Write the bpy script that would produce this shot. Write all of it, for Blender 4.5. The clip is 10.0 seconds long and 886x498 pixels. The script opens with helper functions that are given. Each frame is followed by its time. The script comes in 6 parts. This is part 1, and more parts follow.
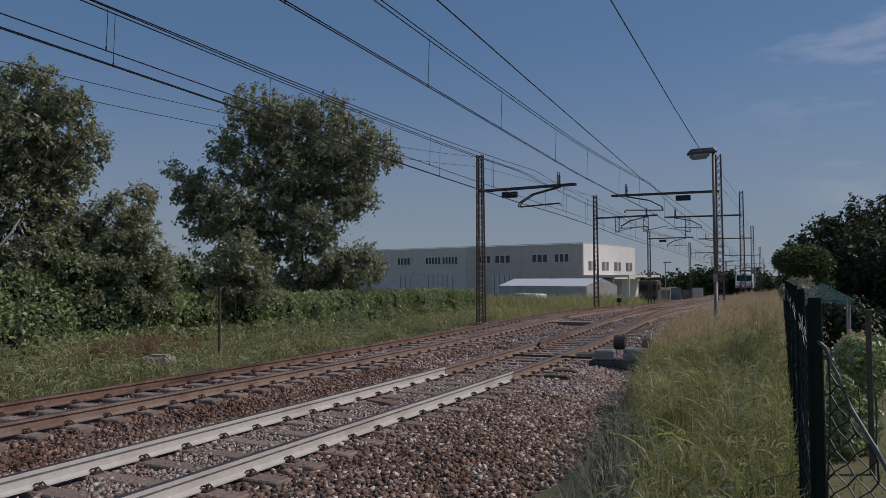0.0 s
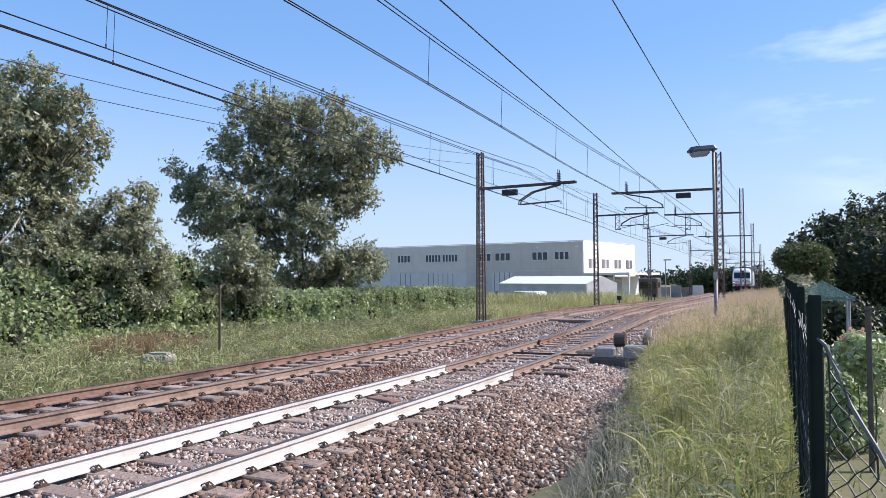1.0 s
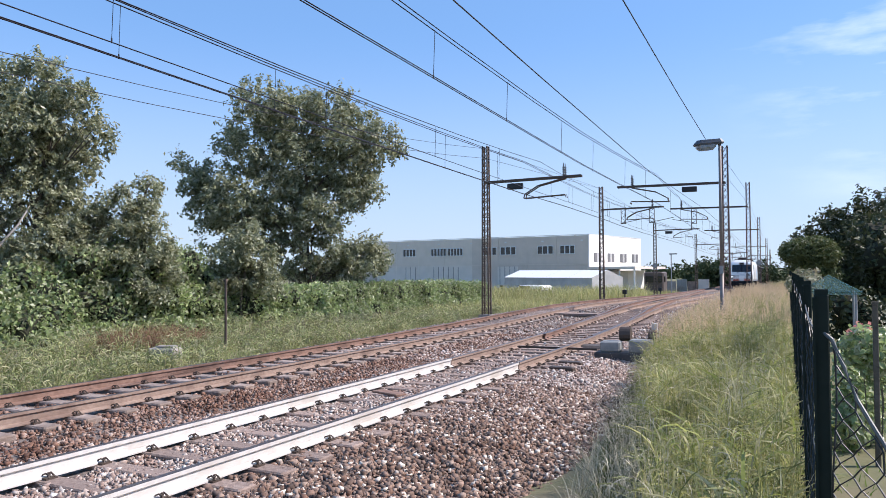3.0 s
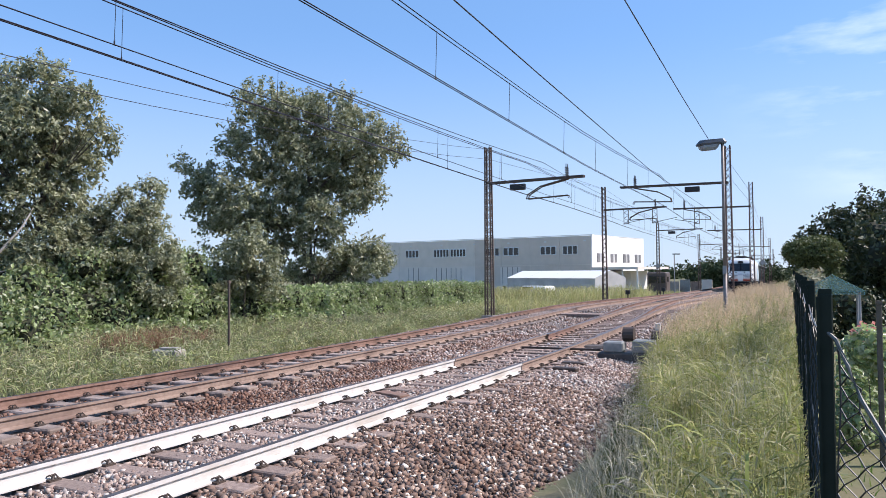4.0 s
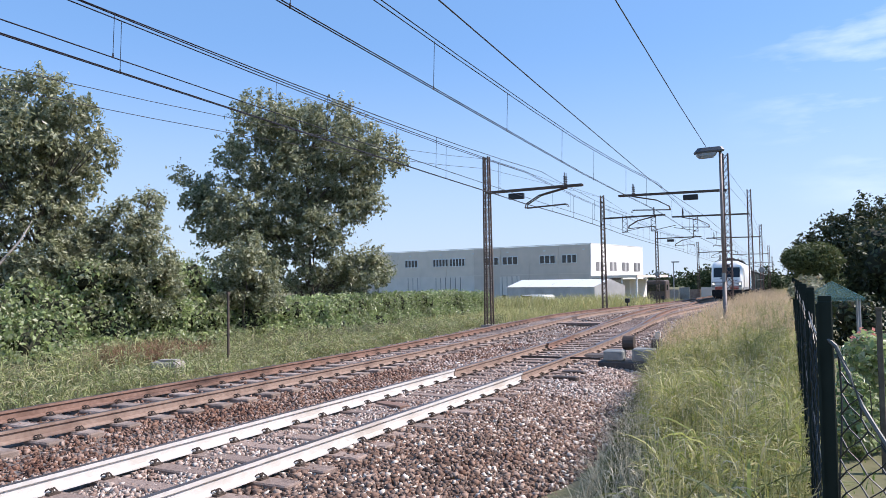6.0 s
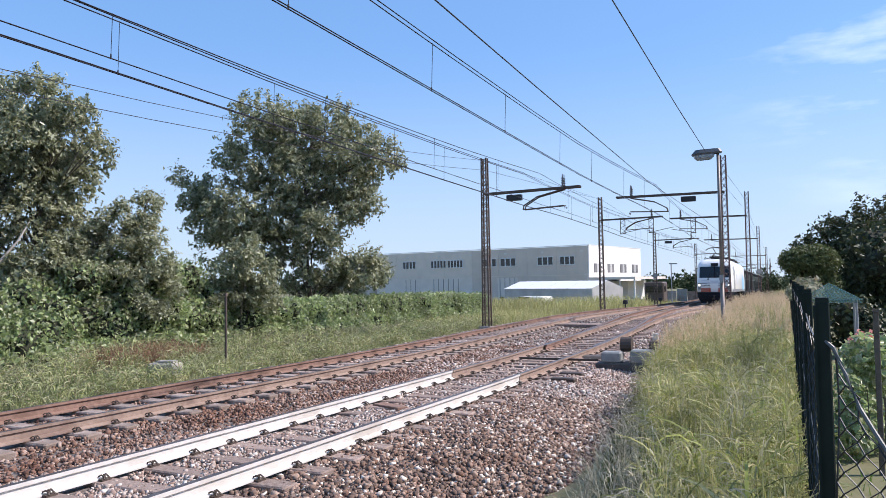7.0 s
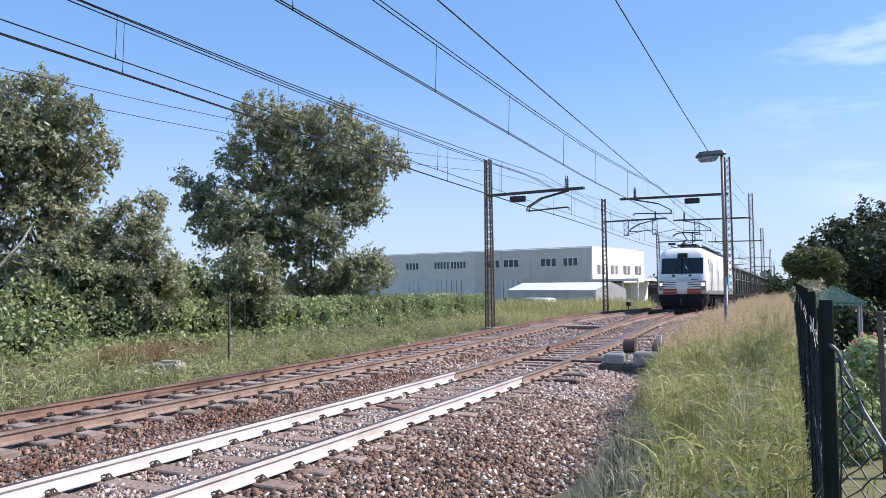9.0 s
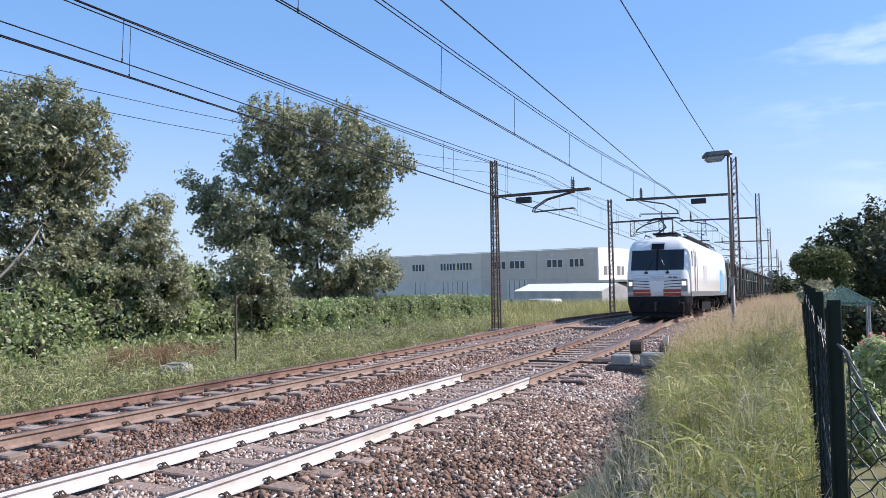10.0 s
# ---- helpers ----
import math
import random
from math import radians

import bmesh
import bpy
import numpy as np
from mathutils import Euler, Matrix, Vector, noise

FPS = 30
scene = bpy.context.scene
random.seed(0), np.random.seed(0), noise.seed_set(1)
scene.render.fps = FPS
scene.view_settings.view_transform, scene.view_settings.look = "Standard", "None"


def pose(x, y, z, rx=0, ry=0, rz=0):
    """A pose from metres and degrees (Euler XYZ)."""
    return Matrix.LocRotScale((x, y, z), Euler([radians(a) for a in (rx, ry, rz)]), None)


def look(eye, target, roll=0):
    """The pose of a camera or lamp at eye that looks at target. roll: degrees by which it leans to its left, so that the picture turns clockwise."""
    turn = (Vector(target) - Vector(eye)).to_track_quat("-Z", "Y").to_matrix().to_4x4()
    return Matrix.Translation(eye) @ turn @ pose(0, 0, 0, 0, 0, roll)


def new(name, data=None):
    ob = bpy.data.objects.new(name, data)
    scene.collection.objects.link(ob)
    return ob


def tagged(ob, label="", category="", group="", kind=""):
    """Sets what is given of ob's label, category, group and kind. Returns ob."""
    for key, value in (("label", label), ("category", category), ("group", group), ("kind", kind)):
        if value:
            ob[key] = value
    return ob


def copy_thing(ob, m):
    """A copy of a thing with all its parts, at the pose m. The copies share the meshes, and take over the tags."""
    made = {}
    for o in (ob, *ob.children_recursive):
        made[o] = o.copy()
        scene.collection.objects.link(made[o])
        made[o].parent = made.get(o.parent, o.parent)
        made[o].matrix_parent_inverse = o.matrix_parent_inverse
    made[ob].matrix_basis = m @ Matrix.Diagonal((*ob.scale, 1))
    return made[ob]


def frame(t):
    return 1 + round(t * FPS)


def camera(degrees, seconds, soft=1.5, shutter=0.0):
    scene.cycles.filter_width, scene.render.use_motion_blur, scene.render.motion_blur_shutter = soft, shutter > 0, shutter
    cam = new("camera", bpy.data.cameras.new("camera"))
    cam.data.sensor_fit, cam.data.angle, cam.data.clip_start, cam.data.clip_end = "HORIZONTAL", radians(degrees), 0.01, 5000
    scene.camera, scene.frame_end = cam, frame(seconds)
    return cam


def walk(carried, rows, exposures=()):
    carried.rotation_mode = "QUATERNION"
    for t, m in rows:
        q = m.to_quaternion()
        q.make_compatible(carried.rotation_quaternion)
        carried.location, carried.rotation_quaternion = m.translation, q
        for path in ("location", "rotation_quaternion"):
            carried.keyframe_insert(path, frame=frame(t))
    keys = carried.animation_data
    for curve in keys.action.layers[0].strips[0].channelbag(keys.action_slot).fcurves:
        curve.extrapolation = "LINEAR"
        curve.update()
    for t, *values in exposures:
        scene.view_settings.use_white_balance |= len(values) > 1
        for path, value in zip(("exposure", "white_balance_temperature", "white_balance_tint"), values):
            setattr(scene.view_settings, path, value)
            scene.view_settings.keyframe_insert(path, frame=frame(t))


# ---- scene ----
EYE = 1.80
FLY_A, FLY_B = (-0.272, 0.752, 1.713), (-0.212, 0.688, 1.846)
cam = camera(61.8, 10.0, soft=0.85)
walk(cam, [
    (0.0, pose(0, 0, EYE, 92.301, 0.315, 26.178)),
    (0.5, pose(0, 0, EYE, 92.201, 0.364, 26.047)),
    (1.0, pose(0, 0, EYE, 92.123, 0.342, 26.188)),
    (1.5, pose(0, 0, EYE, 91.921, 0.296, 26.314)),
    (2.0, pose(0, 0, EYE, 91.780, 0.261, 26.480)),
    (2.5, pose(0, 0, EYE, 91.666, 0.280, 26.552)),
    (4.0, pose(0, 0, EYE, 91.729, 0.502, 26.819)),
    (4.5, pose(0, 0, EYE, 92.008, 0.703, 26.913)),
    (5.0, pose(0, 0, EYE, 92.230, 0.812, 26.907)),
    (5.5, pose(0, 0, EYE, 92.361, 0.889, 26.843)),
    (7.0, pose(0, 0, EYE, 92.584, 0.877, 26.605)),
    (7.5, pose(0, 0, EYE, 92.470, 0.659, 26.628)),
    (8.0, pose(0, 0, EYE, 92.446, 0.581, 26.628)),
    (8.5, pose(0, 0, EYE, 92.589, 0.737, 26.681)),
    (9.0, pose(0, 0, EYE, 92.673, 0.674, 26.847)),
    (9.5, pose(0, 0, EYE, 92.745, 0.789, 27.042)),
    (10.0, pose(0, 0, EYE, 92.790, 0.887, 27.326)),
], exposures=[(0.0, -1.18, 6850, 19), (0.3, -0.32, 6750, 19), (0.6, 0.2, 6600, 19), (0.8, 0.40, 6500, 19), (10.0, 0.40, 6500, 19)])

# ---- light ----
SUN_AZ, SUN_EL = 60.0, 43.0      # degrees from +Y towards +X, and above the horizon
world = bpy.data.worlds.new("sky")
scene.world = world
world.use_nodes = True
wn, wl = world.node_tree.nodes, world.node_tree.links
wn.clear()
sky = wn.new("ShaderNodeTexSky")
sky.sky_type = "NISHITA"
sky.sun_disc = False
sky.sun_elevation, sky.sun_rotation = radians(SUN_EL), radians(SUN_AZ)
sky.altitude, sky.air_density, sky.dust_density, sky.ozone_density = 900, 0.9, 0.0, 4.0
back = wn.new("ShaderNodeBackground")
back.inputs["Strength"].default_value = 0.165
wout = wn.new("ShaderNodeOutputWorld")
# thin fair-weather cloud veils
wco = wn.new("ShaderNodeTexCoord")
wmap = wn.new("ShaderNodeMapping")
wmap.inputs["Scale"].default_value = (2.2, 2.2, 9.0)
wnoi = wn.new("ShaderNodeTexNoise")
wnoi.inputs["Scale"].default_value = 1.6
wnoi.inputs["Detail"].default_value = 6
wnoi.inputs["Roughness"].default_value = 0.55
wramp = wn.new("ShaderNodeValToRGB")
wramp.color_ramp.elements[0].position, wramp.color_ramp.elements[1].position = 0.52, 0.84
wramp.color_ramp.elements[1].color = (0.6, 0.6, 0.6, 1)
wmix = wn.new("ShaderNodeMixRGB")
wmix.inputs["Color2"].default_value = (9.0, 9.3, 9.6, 1)
wl.new(wco.outputs["Generated"], wmap.inputs["Vector"])
wl.new(wmap.outputs["Vector"], wnoi.inputs["Vector"])
wl.new(wnoi.outputs["Fac"], wramp.inputs["Fac"])
wsep = wn.new("ShaderNodeVectorMath")
wsep.operation = "DOT_PRODUCT"
wsep.inputs[1].default_value = (0.16, 0.93, 0.30)
wl.new(wco.outputs["Generated"], wsep.inputs[0])
wgate = wn.new("ShaderNodeMapRange")
wgate.interpolation_type = "SMOOTHSTEP"
wgate.inputs["From Min"].default_value, wgate.inputs["From Max"].default_value = 0.945, 0.99
wgate.inputs["To Min"].default_value, wgate.inputs["To Max"].default_value = 0.0, 1.0
wl.new(wsep.outputs["Value"], wgate.inputs["Value"])
wmul = wn.new("ShaderNodeMath")
wmul.operation = "MULTIPLY"
wl.new(wramp.outputs["Color"], wmul.inputs[0])
wl.new(wgate.outputs["Result"], wmul.inputs[1])
wl.new(wmul.outputs["Value"], wmix.inputs["Fac"])
# summer haze evens out the blue towards the horizon
whaze = wn.new("ShaderNodeMixRGB")
whaze.inputs["Fac"].default_value = 0.5
whaze.inputs["Color2"].default_value = (0.95, 2.42, 4.5, 1)
wl.new(sky.outputs["Color"], whaze.inputs["Color1"])
wz = wn.new("ShaderNodeSeparateXYZ")
wl.new(wco.outputs["Generated"], wz.inputs["Vector"])
wlow = wn.new("ShaderNodeMapRange")
wlow.interpolation_type = "SMOOTHSTEP"
wlow.inputs["From Min"].default_value, wlow.inputs["From Max"].default_value = -0.02, 0.32
wlow.inputs["To Min"].default_value, wlow.inputs["To Max"].default_value = 0.8, 0.0
wl.new(wz.outputs["Z"], wlow.inputs["Value"])
wpale = wn.new("ShaderNodeMixRGB")
wpale.inputs["Color2"].default_value = (2.75, 3.5, 4.2, 1)
wl.new(wlow.outputs["Result"], wpale.inputs["Fac"])
wl.new(whaze.outputs["Color"], wpale.inputs["Color1"])
wl.new(wpale.outputs["Color"], wmix.inputs["Color1"])
wl.new(wmix.outputs["Color"], back.inputs["Color"])
wl.new(back.outputs["Background"], wout.inputs["Surface"])
sun = new("sun", bpy.data.lights.new("sun", "SUN"))
sun.data.energy, sun.data.angle, sun.data.color = 5.0, radians(0.53), (1.0, 0.955, 0.88)
az, el = radians(SUN_AZ), radians(SUN_EL)
sun.matrix_world = look((0, 0, 60), (-math.sin(az) * math.cos(el), -math.cos(az) * math.cos(el), 60 - math.sin(el)))
scene.view_settings.exposure = 0.0


# ---- materials ----
def mat(name, base, rough=0.7, metal=0.0, second=None, scale=6.0, detail=6.0, bump=0.0, bump_scale=40.0,
        island=0.0, third=None, objrand=0.0, spec=0.5, glow=0.0, transl=0.0, coat=0.0):
    m = bpy.data.materials.new(name)
    m.use_nodes = True
    n, l = m.node_tree.nodes, m.node_tree.links
    b = n["Principled BSDF"]
    b.inputs["Roughness"].default_value = rough
    b.inputs["Metallic"].default_value = metal
    b.inputs["Specular IOR Level"].default_value = spec
    b.inputs["Coat Weight"].default_value = coat
    geo = n.new("ShaderNodeNewGeometry")
    tc = n.new("ShaderNodeTexCoord")
    col = None
    noi = n.new("ShaderNodeTexNoise")
    noi.inputs["Scale"].default_value, noi.inputs["Detail"].default_value = scale, detail
    l.new(tc.outputs["Object"], noi.inputs["Vector"])
    ramp = n.new("ShaderNodeValToRGB")
    ramp.color_ramp.elements[0].position, ramp.color_ramp.elements[1].position = 0.35, 0.68
    ramp.color_ramp.elements[0].color = (*base, 1)
    ramp.color_ramp.elements[1].color = (*(second or tuple(c * 0.8 for c in base)), 1)
    l.new(noi.outputs["Fac"], ramp.inputs["Fac"])
    col = ramp.outputs["Color"]
    if third:
        r3 = n.new("ShaderNodeValToRGB")
        r3.color_ramp.elements[0].position, r3.color_ramp.elements[1].position = 0.5, 0.72
        r3.color_ramp.elements[0].color, r3.color_ramp.elements[1].color = (0, 0, 0, 1), (1, 1, 1, 1)
        n3 = n.new("ShaderNodeTexNoise")
        n3.inputs["Scale"].default_value, n3.inputs["Detail"].default_value = scale * 0.13, 5
        l.new(tc.outputs["Object"], n3.inputs["Vector"])
        l.new(n3.outputs["Fac"], r3.inputs["Fac"])
        mx = n.new("ShaderNodeMixRGB")
        mx.inputs["Color2"].default_value = (*third, 1)
        l.new(r3.outputs["Color"], mx.inputs["Fac"])
        l.new(col, mx.inputs["Color1"])
        col = mx.outputs["Color"]
    if island or objrand:
        hsv = n.new("ShaderNodeHueSaturation")
        mr = n.new("ShaderNodeMapRange")
        amount = island or objrand
        mr.inputs["To Min"].default_value, mr.inputs["To Max"].default_value = 1 - amount, 1 + amount
        if island:
            l.new(geo.outputs["Random Per Island"], mr.inputs["Value"])
        else:
            oi = n.new("ShaderNodeObjectInfo")
            l.new(oi.outputs["Random"], mr.inputs["Value"])
        l.new(mr.outputs["Result"], hsv.inputs["Value"])
        l.new(col, hsv.inputs["Color"])
        col = hsv.outputs["Color"]
    l.new(col, b.inputs["Base Color"])
    if bump:
        bn = n.new("ShaderNodeTexNoise")
        bn.inputs["Scale"].default_value, bn.inputs["Detail"].default_value = bump_scale, 6
        l.new(tc.outputs["Object"], bn.inputs["Vector"])
        bp = n.new("ShaderNodeBump")
        bp.inputs["Strength"].default_value, bp.inputs["Distance"].default_value = bump, 0.02
        l.new(bn.outputs["Fac"], bp.inputs["Height"])
        l.new(bp.outputs["Normal"], b.inputs["Normal"])
    if glow:
        b.inputs["Emission Color"].default_value = (*base, 1)
        b.inputs["Emission Strength"].default_value = glow
    if transl:
        tr = n.new("ShaderNodeBsdfTranslucent")
        mixs = n.new("ShaderNodeMixShader")
        mixs.inputs["Fac"].default_value = transl
        l.new(col, tr.inputs["Color"])
        l.new(b.outputs["BSDF"], mixs.inputs[1])
        l.new(tr.outputs["BSDF"], mixs.inputs[2])
        l.new(mixs.outputs["Shader"], n["Material Output"].inputs["Surface"])
    return m


def palette_mat(name, colours, rough=0.8, transl=0.0, dirt=0.0, noise_scale=60.0, spec=0.3, patch=None, patch_scale=0.5, steps=False):
    """Each loose piece takes one tone out of the palette, with fine mottling over it."""
    m = bpy.data.materials.new(name)
    m.use_nodes = True
    n, l = m.node_tree.nodes, m.node_tree.links
    b = n["Principled BSDF"]
    b.inputs["Roughness"].default_value = rough
    b.inputs["Specular IOR Level"].default_value = spec
    geo = n.new("ShaderNodeNewGeometry")
    ramp = n.new("ShaderNodeValToRGB")
    els = ramp.color_ramp.elements
    while len(els) < len(colours):
        els.new(0.5)
    for i, c in enumerate(colours):
        els[i].position = i / max(1, len(colours) - 1)
        els[i].color = (*c, 1)
    if steps:
        ramp.color_ramp.interpolation = "CONSTANT"
        for i in range(len(colours)):
            els[i].position = i / len(colours)
    l.new(geo.outputs["Random Per Island"], ramp.inputs["Fac"])
    col = ramp.outputs["Color"]
    tc = n.new("ShaderNodeTexCoord")
    noi = n.new("ShaderNodeTexNoise")
    noi.inputs["Scale"].default_value, noi.inputs["Detail"].default_value = noise_scale, 5
    l.new(tc.outputs["Object"], noi.inputs["Vector"])
    mr = n.new("ShaderNodeMapRange")
    mr.inputs["From Min"].default_value, mr.inputs["From Max"].default_value = 0.3, 0.7
    mr.inputs["To Min"].default_value, mr.inputs["To Max"].default_value = 1 - dirt, 1 + dirt
    l.new(noi.outputs["Fac"], mr.inputs["Value"])
    hsv = n.new("ShaderNodeHueSaturation")
    l.new(mr.outputs["Result"], hsv.inputs["Value"])
    l.new(col, hsv.inputs["Color"])
    col = hsv.outputs["Color"]
    if patch:
        n3 = n.new("ShaderNodeTexNoise")
        n3.inputs["Scale"].default_value, n3.inputs["Detail"].default_value = patch_scale, 4
        l.new(tc.outputs["Object"], n3.inputs["Vector"])
        r3 = n.new("ShaderNodeMapRange")
        r3.inputs["From Min"].default_value, r3.inputs["From Max"].default_value = 0.45, 0.65
        r3.inputs["To Max"].default_value = 0.7
        l.new(n3.outputs["Fac"], r3.inputs["Value"])
        mx = n.new("ShaderNodeMixRGB")
        mx.blend_type = "MULTIPLY"
        mx.inputs["Color2"].default_value = (*patch, 1)
        l.new(r3.outputs["Result"], mx.inputs["Fac"])
        l.new(col, mx.inputs["Color1"])
        col = mx.outputs["Color"]
    l.new(col, b.inputs["Base Color"])
    if transl:
        tr = n.new("ShaderNodeBsdfTranslucent")
        mixs = n.new("ShaderNodeMixShader")
        mixs.inputs["Fac"].default_value = transl
        l.new(col, tr.inputs["Color"])
        l.new(b.outputs["BSDF"], mixs.inputs[1])
        l.new(tr.outputs["BSDF"], mixs.inputs[2])
        l.new(mixs.outputs["Shader"], n["Material Output"].inputs["Surface"])
    return m


M_GROUND = mat("dry_soil", (0.17, 0.14, 0.08), 0.95, second=(0.13, 0.13, 0.055), scale=1.2, third=(0.12, 0.14, 0.05), bump=0.6, bump_scale=9)
M_BALLAST = mat("ballast_bed", (0.10, 0.075, 0.065), 0.95, second=(0.24, 0.20, 0.175), scale=22, third=(0.13, 0.09, 0.07), bump=1.0, bump_scale=26)
M_STONE = palette_mat("pale_ballast_stones", [(0.26, 0.185, 0.15), (0.40, 0.32, 0.275), (0.34, 0.25, 0.21), (0.48, 0.41, 0.36), (0.21, 0.14, 0.115), (0.43, 0.35, 0.30), (0.30, 0.22, 0.185), (0.60, 0.55, 0.50)],
                      0.85, steps=True, dirt=0.25, noise_scale=30, patch=(0.78, 0.66, 0.60), patch_scale=0.6)
M_STONER = palette_mat("rusty_ballast_stones", [(0.15, 0.085, 0.06), (0.24, 0.145, 0.105), (0.19, 0.105, 0.075), (0.33, 0.225, 0.175), (0.12, 0.07, 0.052), (0.27, 0.17, 0.13), (0.40, 0.31, 0.26)],
                       0.85, steps=True, dirt=0.25, noise_scale=30, patch=(0.66, 0.50, 0.42), patch_scale=0.8)
M_STONE2 = palette_mat("shoulder_stones", [(0.10, 0.066, 0.05), (0.20, 0.125, 0.092), (0.26, 0.175, 0.135), (0.14, 0.098, 0.08), (0.36, 0.27, 0.215), (0.18, 0.105, 0.075), (0.12, 0.08, 0.063), (0.24, 0.155, 0.118), (0.16, 0.115, 0.094), (0.32, 0.225, 0.175), (0.22, 0.145, 0.11), (0.64, 0.57, 0.49)],
                       0.85, steps=True, dirt=0.25, noise_scale=30, patch=(0.62, 0.50, 0.43), patch_scale=0.7)
M_RUST = mat("rusted_rail", (0.20, 0.115, 0.083), 0.8, second=(0.26, 0.16, 0.12), scale=14, third=(0.11, 0.062, 0.043), bump=0.2, bump_scale=120)
M_RUSTP = mat("pale_rusted_rail", (0.25, 0.175, 0.135), 0.8, second=(0.33, 0.24, 0.19), scale=14, third=(0.17, 0.11, 0.085), bump=0.2, bump_scale=120)
M_RAILTOP = mat("worn_steel", (0.10, 0.085, 0.08), 0.45, metal=0.5, second=(0.15, 0.125, 0.115), scale=8)
M_WHITEWASH = mat("whitewashed_rail", (0.60, 0.575, 0.54), 0.75, second=(0.54, 0.505, 0.465), scale=9, third=(0.44, 0.39, 0.34), bump=0.1)
M_SLEEPER = mat("weathered_timber", (0.22, 0.155, 0.125), 0.9, second=(0.33, 0.25, 0.21), scale=18, bump=0.5, bump_scale=60, objrand=0.2)
M_SLEEPERF = mat("grimy_sleeper", (0.24, 0.18, 0.15), 0.9, second=(0.38, 0.31, 0.27), scale=9, third=(0.17, 0.12, 0.09), bump=0.4, bump_scale=50, objrand=0.2)
M_CONCRETE = mat("weathered_concrete", (0.36, 0.33, 0.30), 0.9, second=(0.28, 0.25, 0.22), scale=10, bump=0.3, bump_scale=50)
M_CLIP = mat("oily_clip_steel", (0.09, 0.065, 0.052), 0.6, metal=0.3)
M_MAST = mat("rusty_mast_steel", (0.12, 0.085, 0.065), 0.75, metal=0.2, second=(0.08, 0.06, 0.05), scale=5)
M_MASTR = mat("brown_mast_steel", (0.17, 0.105, 0.085), 0.75, metal=0.2, second=(0.12, 0.08, 0.07), scale=5)
M_GALV = mat("galvanised_steel", (0.36, 0.36, 0.36), 0.5, metal=0.4, second=(0.28, 0.28, 0.29), scale=7)
M_POLE = mat("dull_brown_grey_steel", (0.27, 0.235, 0.215), 0.6, metal=0.3, second=(0.20, 0.17, 0.155), scale=4)
M_WIRE = mat("overhead_copper", (0.035, 0.03, 0.035), 0.5, metal=0.3)
M_INSUL = mat("glazed_insulator", (0.06, 0.05, 0.05), 0.3)
M_LAMPTOP = mat("lamp_housing", (0.10, 0.11, 0.13), 0.5)
M_BOWL = mat("lamp_glass", (0.30, 0.34, 0.38), 0.15, spec=0.6)
M_BLACK = mat("black_box_paint", (0.02, 0.02, 0.022), 0.5)
M_LEAF = palette_mat("broad_leaves", [(0.14, 0.15, 0.075), (0.25, 0.265, 0.14), (0.34, 0.35, 0.205), (0.50, 0.51, 0.37), (0.15, 0.175, 0.085)], 0.32, transl=0.42, dirt=0.2, noise_scale=0.6, spec=0.4)
M_IVY = palette_mat("ivy_leaves", [(0.15, 0.20, 0.085), (0.28, 0.36, 0.15), (0.36, 0.44, 0.19), (0.30, 0.34, 0.19), (0.52, 0.54, 0.36)], 0.36, transl=0.42, dirt=0.25, noise_scale=0.5, spec=0.45)
# near-black, so the gaps between leaves read as deep shade
M_HULL = mat("foliage_gap_shade", (0.018, 0.022, 0.010), 0.95, second=(0.03, 0.03, 0.015), scale=3)
M_BARK = mat("grey_bark", (0.14, 0.115, 0.09), 0.9, second=(0.08, 0.065, 0.05), scale=8, bump=0.6, bump_scale=20)
M_GRASS = palette_mat("tall_verge_grass", [(0.17, 0.19, 0.06), (0.34, 0.35, 0.12), (0.50, 0.46, 0.21), (0.24, 0.27, 0.075), (0.60, 0.53, 0.31), (0.13, 0.16, 0.05), (0.42, 0.41, 0.14)], 0.5, transl=0.45, dirt=0.25, noise_scale=0.7, patch=(0.8, 0.76, 0.62), patch_scale=1.1)
# low grass with shade put into its colour, to darken gaps between blades
M_GRASSD = palette_mat("low_grass_gap_shade", [(0.06, 0.085, 0.027), (0.10, 0.125, 0.037), (0.17, 0.165, 0.08)], 0.6, transl=0.35, dirt=0.2, noise_scale=0.7)
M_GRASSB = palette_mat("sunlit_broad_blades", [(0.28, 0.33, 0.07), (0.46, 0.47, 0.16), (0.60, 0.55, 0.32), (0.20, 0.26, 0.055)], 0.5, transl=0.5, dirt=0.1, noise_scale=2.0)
M_SEED = palette_mat("dry_grass_heads", [(0.62, 0.47, 0.29), (0.72, 0.56, 0.38), (0.54, 0.38, 0.24)], 0.8, transl=0.45, dirt=0.2, noise_scale=0.6)
M_GRASSL = palette_mat("short_verge_grass", [(0.22, 0.27, 0.10), (0.32, 0.36, 0.14), (0.42, 0.43, 0.20), (0.52, 0.48, 0.30), (0.18, 0.23, 0.09), (0.36, 0.30, 0.19), (0.27, 0.34, 0.13)], 0.7, transl=0.3, dirt=0.25, noise_scale=0.5)
M_FIELD = palette_mat("meadow_grass", [(0.32, 0.34, 0.11), (0.45, 0.43, 0.18), (0.56, 0.49, 0.27), (0.36, 0.38, 0.13)], 0.7, transl=0.3, dirt=0.3, noise_scale=0.15)
M_WALLG = mat("grey_concrete_panel", (0.66, 0.575, 0.49), 0.85, second=(0.59, 0.52, 0.44), scale=0.6, bump=0.1)
M_WALLL = mat("pale_concrete_panel", (0.76, 0.69, 0.61), 0.85, second=(0.69, 0.635, 0.56), scale=0.6)
